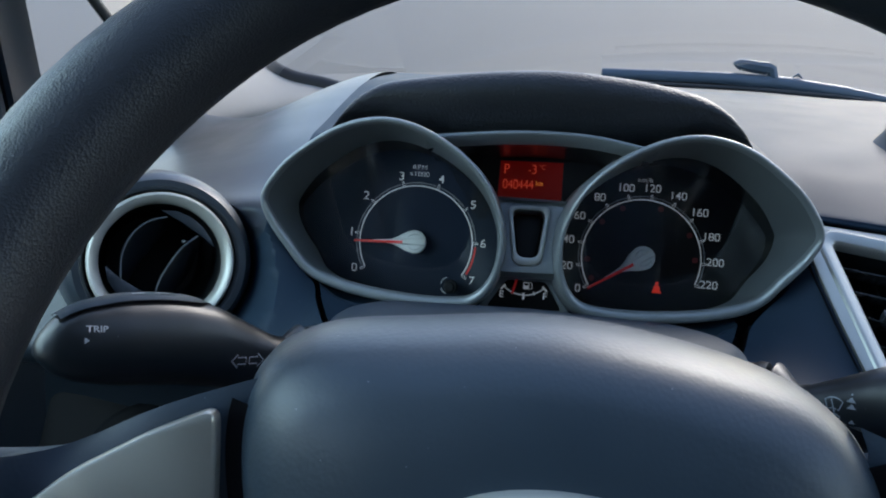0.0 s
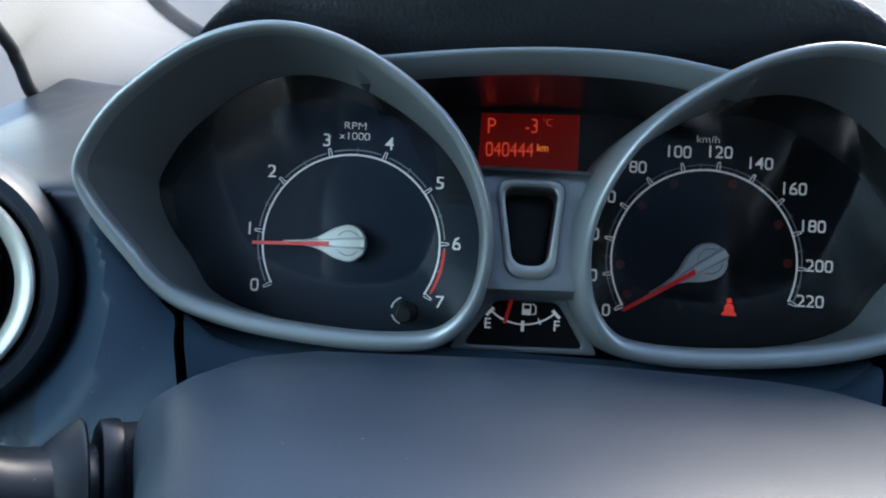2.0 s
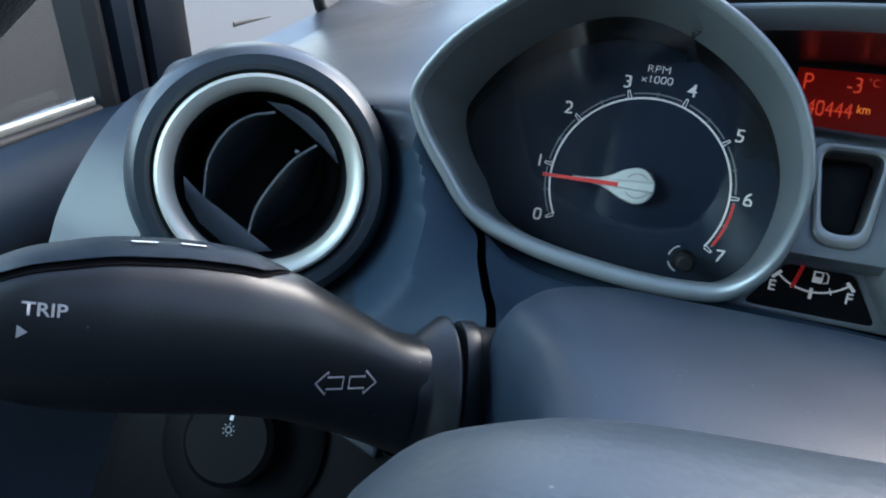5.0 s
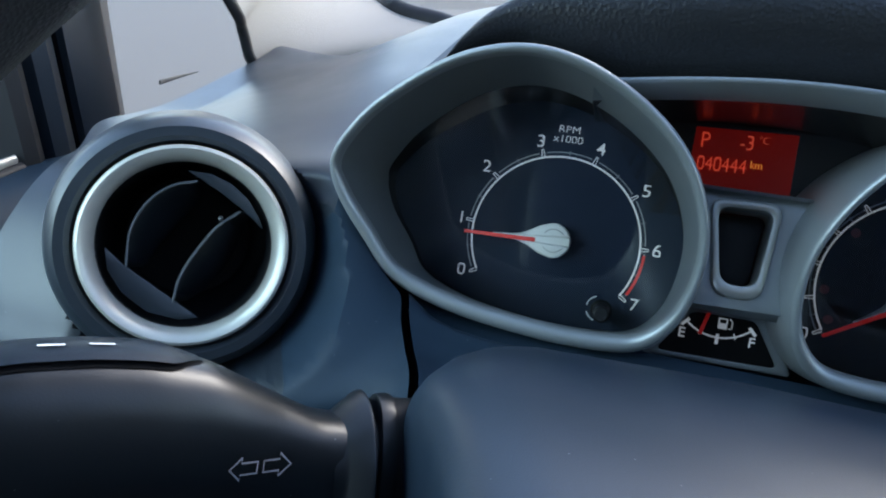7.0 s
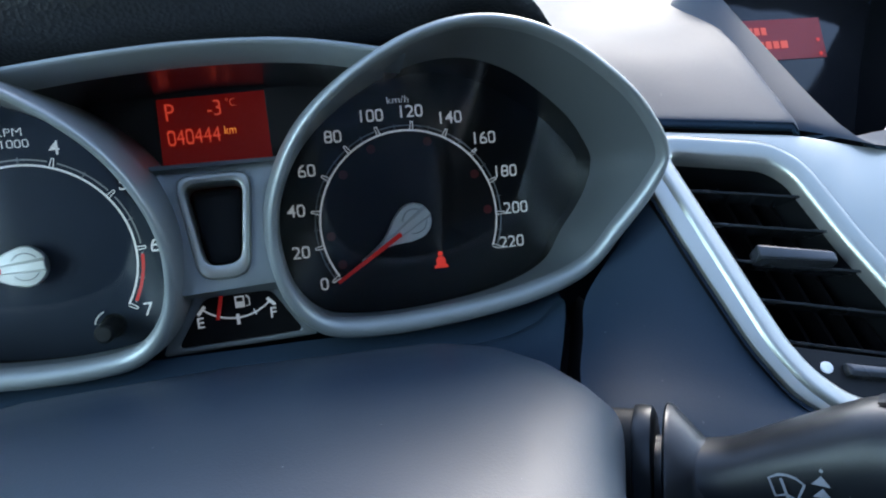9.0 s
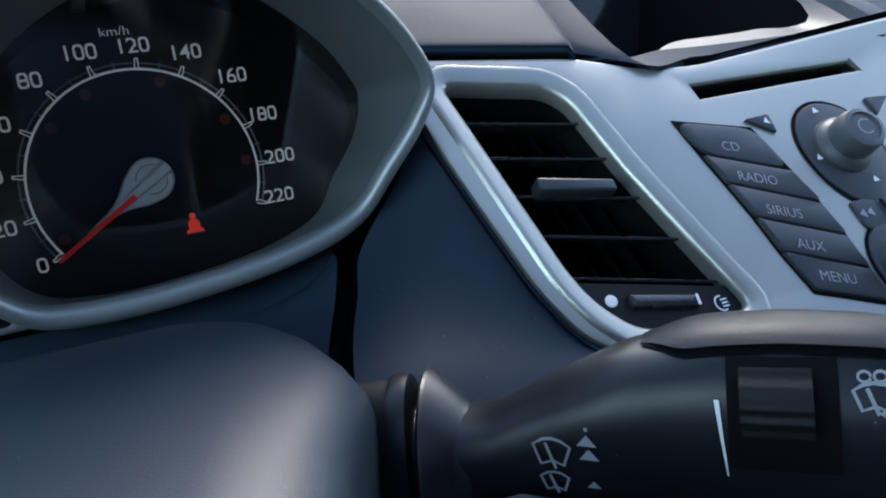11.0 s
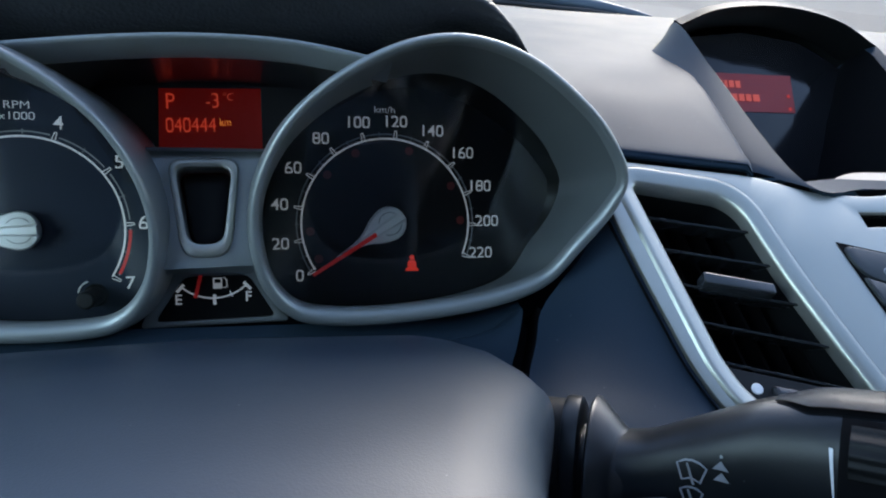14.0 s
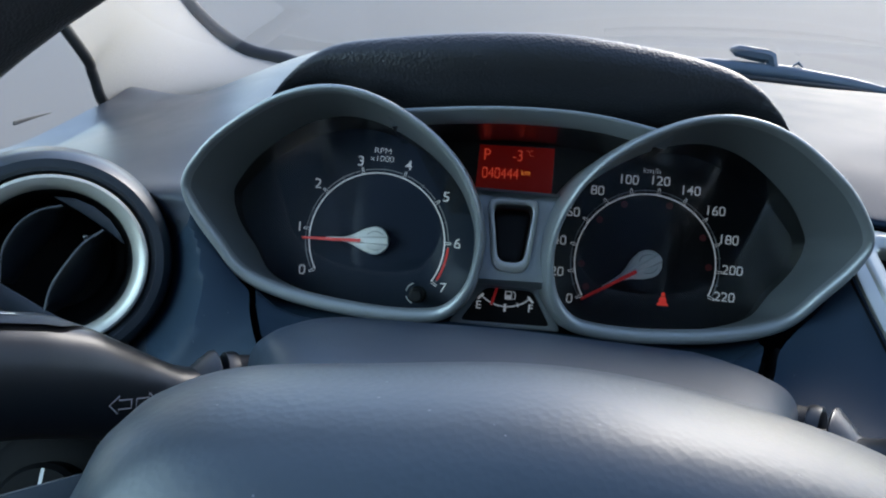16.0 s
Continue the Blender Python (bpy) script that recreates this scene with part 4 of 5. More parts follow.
def buttons_block(t, flip):
    m = (lambda p: (2 * CONTROLS + 0.0095 - p[0], p[1])) if flip else (lambda p: p)
    left = np.array([(0.2465, -0.0031), (0.2503, -0.0160), (0.2530, -0.0268), (0.2558, -0.0389), (0.2576, -0.0508), (0.2610, -0.0640)])
    right = np.array([(0.2752, -0.0100), (0.2800, -0.0266), (0.2831, -0.0386), (0.2848, -0.0504), (0.2855, -0.0615), (0.2862, -0.0728)])
    legends = ((0.2616, -0.0155), (0.2643, -0.0275), (0.2664, -0.0395), (0.2684, -0.0512), (0.2709, -0.0622))
    back = [m(tuple(p)) for p in left] + [m(tuple(p)) for p in right[::-1]]
    part("button_well", patch(offset(np.array(back), 0.0009), fascia_at, 0.0003), M_VOID, t, "dark button well")
    words = ["CD", "RADIO", "SIRIUS", "AUX", "MENU"]
    for i in range(5):
        a, b, c, d = left[i], right[i], right[i + 1], left[i + 1]
        g = 0.00022
        q = [(a[0], a[1] - g), (b[0], b[1] - g), (c[0], c[1] + g), (d[0], d[1] + g)]
        loop = rounded([m(p) for p in q], 0.0060 if i == 0 else 0.0008, 5 if i == 0 else 2)
        btn = part("button", plate(loop, [], lambda x, z, h=0: fascia_at(x, z, h + 0.0020), 0.004, 0.0011), M_BUTTON, t, "dark grey radio button")
        cx, cz = np.mean([m(p) for p in q], axis=0)
        lean = math.atan2((q[1][1] + q[2][1] - q[0][1] - q[3][1]) / 2, (q[1][0] + q[2][0] - q[0][0] - q[3][0]) / 2)
        if not flip:
            lettering("legend", words[i], fascia_at, *legends[i], 0.0034, M_GREY, btn, wide=0.98, depth=0.0022, turn=lean * 0.85, bold=-0.006)
        else:
            lettering("legend", str(i + 1 if i else 2), fascia_at, cx, cz, 0.0042, M_GREY, btn, depth=0.0022)


def knob(t, x, z, r, h, big):
    base = axes_at(fascia_at(x, z), -F_N)
    w = 0.0166 if big else 0.0140
    egg = [(x + w * math.cos(a), z + w * math.sin(a) * (1.0 if math.sin(a) > 0 else 1.28)) for a in [2 * math.pi * i / 48 for i in range(48)]]
    part("knob_well", plate(egg, [], lambda p, q, h=0: fascia_at(p, q, h + 0.0012), 0.004, 0.0010), M_BUTTON, t, "egg-shaped grey surround")
    ring = [(x + (p - x) * 1.07, z + (q - z) * 1.07) for p, q in egg]
    part("well_seam", loft([[fascia_at(p, q, 0.0004) for p, q in ring], [fascia_at(p, q, 0.0005) for p, q in egg]]), M_VOID, t, "dark seam round the knob")
    part("knob_seat", turned([(r * 1.35, 0.0010), (r * 1.30, 0.0022), (r * 1.18, 0.0026), (r * 1.0, 0.0015)], base, 48), M_BUTTON, t, "raised seat")
    k = part("knob", turned([(r * 1.30, -0.001), (r * 1.26, h * 0.22), (r * 1.12, h * 0.34), (r * 1.00, h * 0.40), (r, h * 0.58), (r * 0.97, h * 0.85), (r * 0.88, h * 0.97), (r * 0.70, h), (r * 0.66, h - 0.0008), (0.0001, h - 0.0006)], base, 48), M_KNOB, t, "grey rubberised knob")
    if big:
        cap = axes_at(fascia_at(x, z, h + 0.0001), -F_N)
        bm = bmesh.new()
        ribbon([(0.003 * math.cos(a), 0.003 * math.sin(a)) for a in np.linspace(0.8, 5.4, 16)], 0.0005, cap, 0.0, bm=bm)
        part("knob_symbol", bm, M_GREY, k, smooth=False)
        for ang in (90, 180, 270):
            a = radians(ang + 12)
            cx, cz = x + w * 0.83 * math.cos(a), z + w * 0.83 * math.sin(a)
            part("arrow", patch([(cx - 0.0014, cz - 0.0008), (cx + 0.0014, cz - 0.0008), (cx, cz + 0.0013)], fascia_at, 0.0022), M_WHITE, t, smooth=False)


def centre_stack():
    t = thing("centre_stack", (CENTRE, -0.1, -0.1), "silver-painted centre stack with radio buttons and knobs", "centre stack")
    left = [(0.1640, 0.0335), (0.1585, 0.0180), (0.1590, 0.0080), (0.1645, -0.0180), (0.1712, -0.0460), (0.1790, -0.0620), (0.1920, -0.0705), (0.2150, -0.0760), (0.2350, -0.0900), (0.2500, -0.1250)]
    top = [(0.1640, 0.0335), (0.2230, 0.0262), (0.2330, 0.0233), (0.2480, 0.0184), (0.2700, 0.0170)]
    outer = left + mirror_x(left)[:-1] + mirror_x(top)[1:] + top[:0:-1]
    slot = [(0.2620, 0.0098), (0.3362, 0.0096), (0.3384, 0.0056), (0.2630, 0.0042)]
    outer = rounded(outer, 0.006, 3)
    op = rounded(OPENING, 0.004, 4)
    part("fascia", plate(outer, [op, mirror_x(op), slot], fascia_at, 0.006, 0.0014), M_SILVER, t, "silver-painted fascia")
    part("fascia_joint", loft([[fascia_at(x, z, -0.0005) for x, z in offset(outer, 0.0022)], [fascia_at(x, z, -0.006) for x, z in offset(outer, 0.0022)], [fascia_at(x, z, -0.006) for x, z in offset(outer, -0.002)]]), M_VOID, t, "dark joint round the fascia")
    part("slot_lining", loft([[fascia_at(x, z, -0.002) for x, z in slot], [fascia_at(x, z, -0.03) for x, z in slot]], cap_end=True), M_VOID, t, "dark disc slot")
    for lp in (op, np.array(mirror_x(op))):
        part("vent_lip", loft([[fascia_at(x, z, h) for x, z in offset(lp, o)] for o, h in ((0.0080, -0.0002), (0.0070, 0.0010), (0.0060, 0.0015), (0.0050, 0.0014), (0.0012, 0.0004), (0.0002, -0.0004), (-0.0004, -0.0016), (-0.0006, -0.007))]), M_SILVER, t, "raised silver lip round the vent")
    buttons_block(t, False)
    buttons_block(t, True)
    for lp in ([(0.2742, -0.0066), (0.2850, -0.0058), (0.2842, -0.0132)],):
        for q in (lp, [(2 * CONTROLS - x, z) for x, z in lp][::-1]):
            part("small_button", plate(rounded(q, 0.0012, 3), [], lambda x, z, h=0: fascia_at(x, z, h + 0.0014), 0.003, 0.0005), M_BUTTON, t, "small triangular button")
    part("eject_symbol", patch([(0.2806, -0.0090), (0.2832, -0.0098), (0.2824, -0.0072)], fascia_at, 0.0018), M_WHITE, t, smooth=False)
    knob(t, CONTROLS - 0.0005, -0.0215, 0.0090, 0.0140, True)
    knob(t, CONTROLS - 0.0045, -0.0625, 0.0088, 0.0140, False)
    rock = rounded([(0.2938, -0.0402), (0.3225, -0.0402), (0.3215, -0.0494), (0.2945, -0.0500)], 0.002, 3)
    rk = part("seek_rocker", plate(rock, [], lambda x, z, h=0: fascia_at(x, z, h + 0.0012), 0.003, 0.0006), M_BUTTON, t, "grey seek rocker")
    for s in (-1, 1):
        for o in (0.0058, 0.0090):
            x = CONTROLS - 0.001 + s * o
            part("arrow", patch([(x, -0.0465), (x, -0.0435), (x + s * 0.0026, -0.0450)], fascia_at, 0.0017), M_GREY, rk, smooth=False)
    part("rocker_notch", patch(rounded([(CONTROLS - 0.0022, -0.0415), (CONTROLS - 0.0002, -0.0415), (CONTROLS, -0.0480), (CONTROLS - 0.0020, -0.0480)], 0.0006, 2), fascia_at, 0.0020), M_VOID, rk, smooth=False)
    return t


def centre_vent(flip):
    mx = (lambda x: 2 * CENTRE - x) if flip else (lambda x: x)
    t = thing("centre_air_vent", (mx(0.205), -0.06, -0.06), "black slatted air vent in the silver centre stack", "air vent", "centre air vents")
    op = rounded(OPENING, 0.004, 4)
    if flip:
        op = np.array(mirror_x(op))
    at = lambda x, z, h=0.0: fascia_at(x, z, h)
    part("box", loft([[at(x, z, -0.004) for x, z in op], [at(x, z, -0.05) for x, z in op]], cap_end=True), M_BLACK, t, "black vent box")
    rows = (((0.1702, 0.0107), (0.2170, 0.0033)), ((0.1730, -0.0023), (0.2200, -0.0101)), ((0.1755, -0.0158), (0.2250, -0.0249)), ((0.1785, -0.0295), (0.2305, -0.0400)), ((0.1825, -0.0437), (0.2340, -0.0546)))
    for (x0, z0), (x1, z1) in rows:
        ring0 = []
        for f in np.linspace(0, 1, 6):
            x, z = mx(x0 + (x1 - x0) * f), z0 + (z1 - z0) * f
            ring0.append([at(x, z, -0.0045), at(x, z + 0.0005, -0.0040), at(x, z + 0.0010, -0.0045), at(x, z + 0.0060, -0.0200), at(x, z + 0.0045, -0.0200)])
        part("slat", loft(ring0, cap_start=True, cap_end=True), M_SLAT, t, "black horizontal slat")
    for k in range(5):
        x = 0.186 + 0.0085 * k
        bm = loft([[at(mx(x + 0.0006 * s + 0.010 * f), 0.018 - 0.075 * f, d) for s, d in ((-1, -0.021), (1, -0.021), (1, -0.040), (-1, -0.040))] for f in np.linspace(0, 1, 4)], cap_start=True, cap_end=True)
        part("upright_vane", bm, M_VOID, t, "black upright vane behind the slats")
    if not flip:
        tab = axes_at(at(0.2000, -0.0166, -0.003), -F_N)
        b = rounded([(-0.0135, 0.0036), (0.0140, -0.0022), (0.0140, -0.0070), (-0.0135, -0.0016)], 0.0012, 3)
        part("tab", plate(b, [], lambda a, c, h=0: tab(a, c, h + 0.0045), 0.008, 0.0010), M_SLAT, t, "black slider tab")
        low = rounded([(0.1850, -0.0458), (0.2360, -0.0565), (0.2380, -0.0640), (0.2080, -0.0652), (0.1965, -0.0618), (0.1890, -0.0545)], 0.002, 3)
        part("lower_plate", patch(low, at, -0.0030), M_BLACK, t)
        part("white_dot", turned([(0.0022, 0.0), (0.0019, 0.0004), (0.0001, 0.0005)], axes_at(at(0.1936, -0.0530, -0.0029), -F_N), 20), M_WHITE, t, "white dot")
        wheel_at = axes_at(at(0.2100, -0.0560, -0.0050), -F_N)
        b = rounded([(-0.0120, 0.0044), (0.0122, -0.0010), (0.0120, -0.0056), (-0.0118, -0.0006)], 0.0016, 3)
        part("thumbwheel", plate(b, [], lambda a, c, h=0: wheel_at(a, c, h + 0.0050), 0.006, 0.0018), M_SLAT, t, "ribbed thumbwheel")
        part("thumbwheel_mark", patch([(0.0104, -0.0010), (0.0114, -0.0012), (0.0113, -0.0050), (0.0103, -0.0048)], wheel_at, 0.0054), M_WHITE, t, smooth=False)
        bm = bmesh.new()
        c = np.array((0.2292, -0.0606))
        ribbon([c + 0.0022 * np.array((math.cos(a), math.sin(a))) for a in np.linspace(1.2, 5.2, 14)], 0.0005, lambda a, b, h=0: at(a, b, h - 0.0028), bm=bm)
        for dz in (-0.0010, 0, 0.0010):
            ribbon([c + np.array((0.0, dz)), c + np.array((0.0024, dz))], 0.0005, lambda a, b, h=0: at(a, b, h - 0.0028), bm=bm)
        part("lamp_symbol", bm, M_WHITE, t, smooth=False)
    return t


def centre_display():
    t = thing("centre_display", (CENTRE, 0.05, 0.03), "hooded centre display with a dim red read-out", "display")
    # surround: from the pad inward to the opening, then back to the screen
    def loop(w0, w1, zb, yb, zt, yt, bulge=0.0):
        """A U-shaped opening, wider to the passenger's side: lower half-width, upper half-width."""
        v0, v1, zr = w0 - 0.011, w1 + 0.042, zt - 0.006
        pts = [(-0.0480, 0.098, 0.1130), (-w1, yt, zt), (-w1 * 0.6 - w0 * 0.4, yt * 0.62 + yb * 0.38 - bulge * 0.4, zt * 0.62 + zb * 0.38 + bulge), (-w0, yb, zb), (-w0 * 0.55, yb - 0.09 * w0, zb - 0.0040), (0, yb - 0.20 * w0, zb - 0.0050), (v0 * 0.55, yb - 0.28 * w0, zb - 0.0045), (v0, yb - 0.30 * w0, zb - 0.001), (v1 * 0.6 + v0 * 0.4, yt * 0.62 + yb * 0.38 - bulge * 0.4, zr * 0.62 + zb * 0.38 + bulge), (v1, yt, zr), (0.0900, 0.098, 0.1070)]
        return [(CENTRE + x, y, z) for x, y, z in pts]
    rings = [loop(0.104, 0.072, 0.013, -0.026, 0.0985, 0.088, 0.002), loop(0.096, 0.066, 0.0215, -0.031, 0.1025, 0.086, 0.001), loop(0.089, 0.060, 0.0270, -0.035, 0.1090, 0.085, 0.001), loop(0.081, 0.0545, 0.0285, -0.041, 0.1160, 0.082, 0.002), loop(0.068, 0.051, 0.024, -0.050, 0.1235, 0.078), loop(0.064, 0.047, 0.021, -0.048, 0.121, 0.080)]
    part("surround", loft([curve(r, 60) for r in rings], closed=False), M_PAD, t, "grey surround")
    # grey sill of the opening; the recess behind is coloured black for shade
    edge, back = np.array(curve(rings[5], 60)), np.array(curve(loop(0.060, 0.044, 0.045, 0.02, 0.115, 0.09), 60))
    low = np.array([0.03 + 0.50 * smooth((i - 18) / 10) * smooth((46 - i) / 7) for i in range(60)])[:, None]
    fold = edge + (back - edge) * low
    part("sill", loft([edge, (edge + fold) / 2, fold], closed=False), M_DASH, t, "smooth grey sill")
    well = fold + np.c_[np.zeros(60), 0.010 * low[:, 0], -0.075 * low[:, 0]]
    part("recess", loft([fold, well, np.array(curve(loop(0.056, 0.044, 0.012, 0.090, 0.110, 0.098), 60))], closed=False), M_SHADED_BLACK, t, "recess coloured black for its shade")
    # hood over it
    hood = [(-0.050, 0.1215), (-0.022, 0.1325), (0.020, 0.1365), (0.062, 0.1305), (0.093, 0.1155)]
    h = curve(hood, 24)
    roof = lambda k, y, dz, fall: [(CENTRE + 0.0215 + (x - 0.0215) * k, y, z + dz - fall * (x - 0.0215) ** 2) for x, z in h]
    part("hood", loft([roof(0.96, 0.10, -0.006, 0), roof(1.0, 0.079, -0.003, 0), roof(1.0, 0.074, 0.0, 0), roof(1.01, 0.080, 0.004, 0), roof(0.98, 0.092, 0.005, 1.8), roof(0.92, 0.115, 0.005, 3.5), roof(0.84, 0.16, 0.006, 5.5), roof(0.78, 0.20, 0.006, 7.0)], closed=False), M_BLACK, t, "black hood")
    at = axes_at((CENTRE + 0.011, 0.095, 0.097), (0, -1, 0.25))
    part("screen", plate(rounded([(-0.057, 0.012), (-0.035, 0.026), (0.004, 0.031), (0.045, 0.026), (0.077, 0.008), (0.066, -0.095), (-0.060, -0.095)], 0.003), [], at, 0.004, 0.0008), mat("screen_black", (0.012, 0.012, 0.014), 0.12, mottle=0.1), t, "glossy black screen")
    rd = part("read_out", patch([(-0.030, 0.001), (0.034, 0.001), (0.034, -0.025), (-0.030, -0.025)], at, 0.0006), M_READOUT, t, "dim red read-out", smooth=False)
    for z, h, x0, widths in ((-0.0065, 0.0024, -0.0205, (0.0022, 0.0022, 0.0036, 0.0036)), (-0.0155, 0.0024, -0.0150, (0.0062, 0.0040, 0.0040, 0.0050))):
        x = x0
        for w in widths:
            part("text_bar", patch([(x, z + h), (x + w, z + h), (x + w, z - h), (x, z - h)], at, 0.0010), M_SEG, rd, smooth=False)
            x += w + 0.0012
    for z in (-0.0135, -0.0225):
        part("lamp_dot", patch(circle(0.0300, z, 0.0013, 12), at, 0.0010), M_TELL, rd, smooth=False)
    return t


# ---- steering column, stalks, wheel ----
def column():
    t = thing("steering_column", (0, -0.12, -0.10), "dark grey moulded steering column shroud", "steering column")
    cx = -0.0015
    rings = []
    for y, w, top in ((-0.050, 0.092, -0.034), (-0.075, 0.0955, -0.0295), (-0.100, 0.0975, -0.0270), (-0.122, 0.0980, -0.0266), (-0.136, 0.0970, -0.0268), (-0.148, 0.0905, -0.0275), (-0.160, 0.0845, -0.0285), (-0.178, 0.0775, -0.0315), (-0.200, 0.0720, -0.0370), (-0.216, 0.0680, -0.0450), (-0.220, 0.060, -0.065)):
        ring = []
        for k in range(61):
            a = math.pi * k / 60
            ca, sa = math.cos(a), math.sin(a)
            e = 0.115
            x = cx - math.copysign(abs(ca) ** e, ca) * w
            z = (-0.125) + (top + 0.125) * abs(sa) ** e
            z -= 0.0080 * abs((x - cx) / w) ** 4.5
            x = cx + (x - cx) * (1 - 0.05 * min(1.0, max(0.0, (top - 0.012 - z) / 0.05)))
            ring.append((x, y, z))
        rings.append(ring)
    part("upper_shroud", loft(rings, closed=False), M_SHROUD, t, "smooth dark grey upper shroud")
    part("lower_shroud", box((-0.090, -0.19, -0.19), (0.087, -0.06, -0.125), 0.02), M_BLACK, t)
    for s in (-1, 1):
        def oval(u, w, top, low):
            """A ring round the stalk's sleeve, u metres out from the shroud's end."""
            ring = []
            for k in range(40):
                a = 2 * math.pi * k / 40
                d = w * math.cos(a)
                z = (top + low) / 2 + (top - low) / 2 * math.sin(a) - (0.0025 if s < 0 else 0.0)
                ring.append((-0.0015 + s * (0.0980 + 0.82 * u + 0.57 * d), -0.128 - 0.57 * u + 0.82 * d, z))
            return ring
        part("stalk_cuff", loft([oval(-0.012, 0.0130, -0.0405, -0.092), oval(0.0042, 0.0130, -0.0405, -0.092), oval(0.0046, 0.0115, -0.043, -0.090)]), M_BLACK, t, "black rubber cuff")
        part("cuff_ring", loft([oval(0.0040, 0.0125, -0.0415, -0.091), oval(0.0044, 0.0140, -0.0397, -0.0925), oval(0.0056, 0.0143, -0.0393, -0.093), oval(0.0086, 0.0141, -0.0396, -0.0926), oval(0.0093, 0.0130, -0.0410, -0.091), oval(0.0094, 0.0090, -0.047, -0.086), oval(0.0140, 0.0090, -0.047, -0.086)]), M_STALK, t, "dark grey ring")
    return t


def stalk(side):
    left = side < 0
    t = thing("indicator_stalk" if left else "wiper_stalk", (side * 0.11, -0.145, -0.075), "dark grey indicator stalk with trip button" if left else "dark grey wiper stalk with white symbols", "stalk")
    x0 = -0.0015
    us = [0.0, 0.004, 0.009, 0.016, 0.027, 0.044, 0.058, 0.070, 0.084, 0.098, 0.107, 0.1115]
    tops = [-0.0475, -0.0475, -0.0473, -0.0463, -0.0410, -0.0330, -0.0302, -0.0296, -0.0304, -0.0338, -0.0390, -0.0470]
    lows = [-0.0790, -0.0790, -0.0790, -0.0765, -0.0725, -0.0675, -0.0655, -0.0650, -0.0640, -0.0620, -0.0580, -0.0520]
    wide = [0.0118, 0.0118, 0.0118, 0.0117, 0.0115, 0.0125, 0.0130, 0.0130, 0.0125, 0.0105, 0.0075, 0.0030]
    line = [(0.1060 + 0.0035 * smooth(u / 0.03) + 0.64 * u, -0.1335 + 0.0015 * smooth(u / 0.03) - 0.77 * u, (a + b) / 2) for u, a, b in zip(us, tops, lows)]
    rad = [(w, (a - b) / 2) for w, a, b in zip(wide, tops, lows)]
    ln = np.array([[np.interp(u, us, [q[k] for q in line]) for k in range(3)] for u in np.linspace(0, 0.1115, 56)])
    rd = np.array([[np.interp(u, us, [q[k] for q in rad]) for k in range(2)] for u in np.linspace(0, 0.1115, 56)])
    for _ in range(2):
        rd[1:-1] = (rd[:-2] + 2 * rd[1:-1] + rd[2:]) / 4
        ln[1:-1] = (ln[:-2] + 2 * ln[1:-1] + ln[2:]) / 4
    STEP = 0.1115 / 55
    rings, tops, fronts = [], [], []
    for p, (rw, rh) in zip(ln, rd):
        s = np.array((0.77, 0.64, 0.0))                    # across the stalk, away from the driver
        up = np.array((0.0, 0.0, 1.0))
        ring = []
        for k in range(28):
            a = 2 * math.pi * k / 28
            ca, sa = math.cos(a), math.sin(a)
            e = 0.8
            ring.append(p + s * math.copysign(abs(ca) ** e, ca) * rw + up * math.copysign(abs(sa) ** e, sa) * rh)
        rings.append([(x0 + side * q[0], q[1], q[2]) for q in ring])
    part("body", loft(rings, cap_start=True, cap_end=True), M_STALK, t, sharp=60)
    drop = 0.0025 if left else 0.0
    collar = []
    for u, top, low, w in ((0.0, -0.0430, -0.0890, 0.0185), (0.0002, -0.0398, -0.0915, 0.0205), (0.0009, -0.0390, -0.0920, 0.0210), (0.0019, -0.0392, -0.0915, 0.0206), (0.0085, -0.0462, -0.0805, 0.0132), (0.0104, -0.0474, -0.0792, 0.0120), (0.0130, -0.0480, -0.0780, 0.0110)):
        g = smooth(u / 0.013)
        sx, sy = 0.57 + 0.20 * g, 0.82 - 0.18 * g
        px, py = 0.1074 + 0.64 * u, -0.1346 - 0.77 * u
        ring = []
        for k in range(40):
            a = 2 * math.pi * k / 40
            d = w * math.cos(a)
            ring.append((x0 + side * (px + sx * d), py + sy * d, (top + low) / 2 + (top - low) / 2 * math.sin(a) - drop * (1 - g)))
        collar.append(ring)
    part("collar", loft(collar, cap_start=True), M_STALK, t, "flared collar", sharp=50)
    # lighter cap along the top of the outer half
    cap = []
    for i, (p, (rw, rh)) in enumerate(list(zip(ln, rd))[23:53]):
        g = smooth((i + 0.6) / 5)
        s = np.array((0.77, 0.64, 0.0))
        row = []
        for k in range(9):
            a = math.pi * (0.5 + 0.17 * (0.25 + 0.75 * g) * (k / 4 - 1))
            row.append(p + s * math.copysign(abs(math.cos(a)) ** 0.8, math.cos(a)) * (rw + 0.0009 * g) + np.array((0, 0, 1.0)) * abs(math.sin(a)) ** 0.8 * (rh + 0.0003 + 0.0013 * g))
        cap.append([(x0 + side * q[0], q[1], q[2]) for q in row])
    groove = []
    for i, (p, (rw, rh)) in enumerate(list(zip(ln, rd))[23:53]):
        g = smooth((i + 0.6) / 5)
        row = []
        for k in range(9):
            a = math.pi * (0.5 + (0.17 * (0.25 + 0.75 * g) + 0.016) * (k / 4 - 1))
            q = p + np.array((0.77, 0.64, 0.0)) * math.copysign(abs(math.cos(a)) ** 0.8, math.cos(a)) * (rw + 0.0003) + np.array((0, 0, 1.0)) * abs(math.sin(a)) ** 0.8 * (rh + 0.0003)
            row.append((x0 + side * q[0], q[1], q[2]))
        groove.append(row)
    part("cap_groove", loft(groove, closed=False), M_VOID, t, "thin dark groove round the cap")
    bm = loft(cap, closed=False)
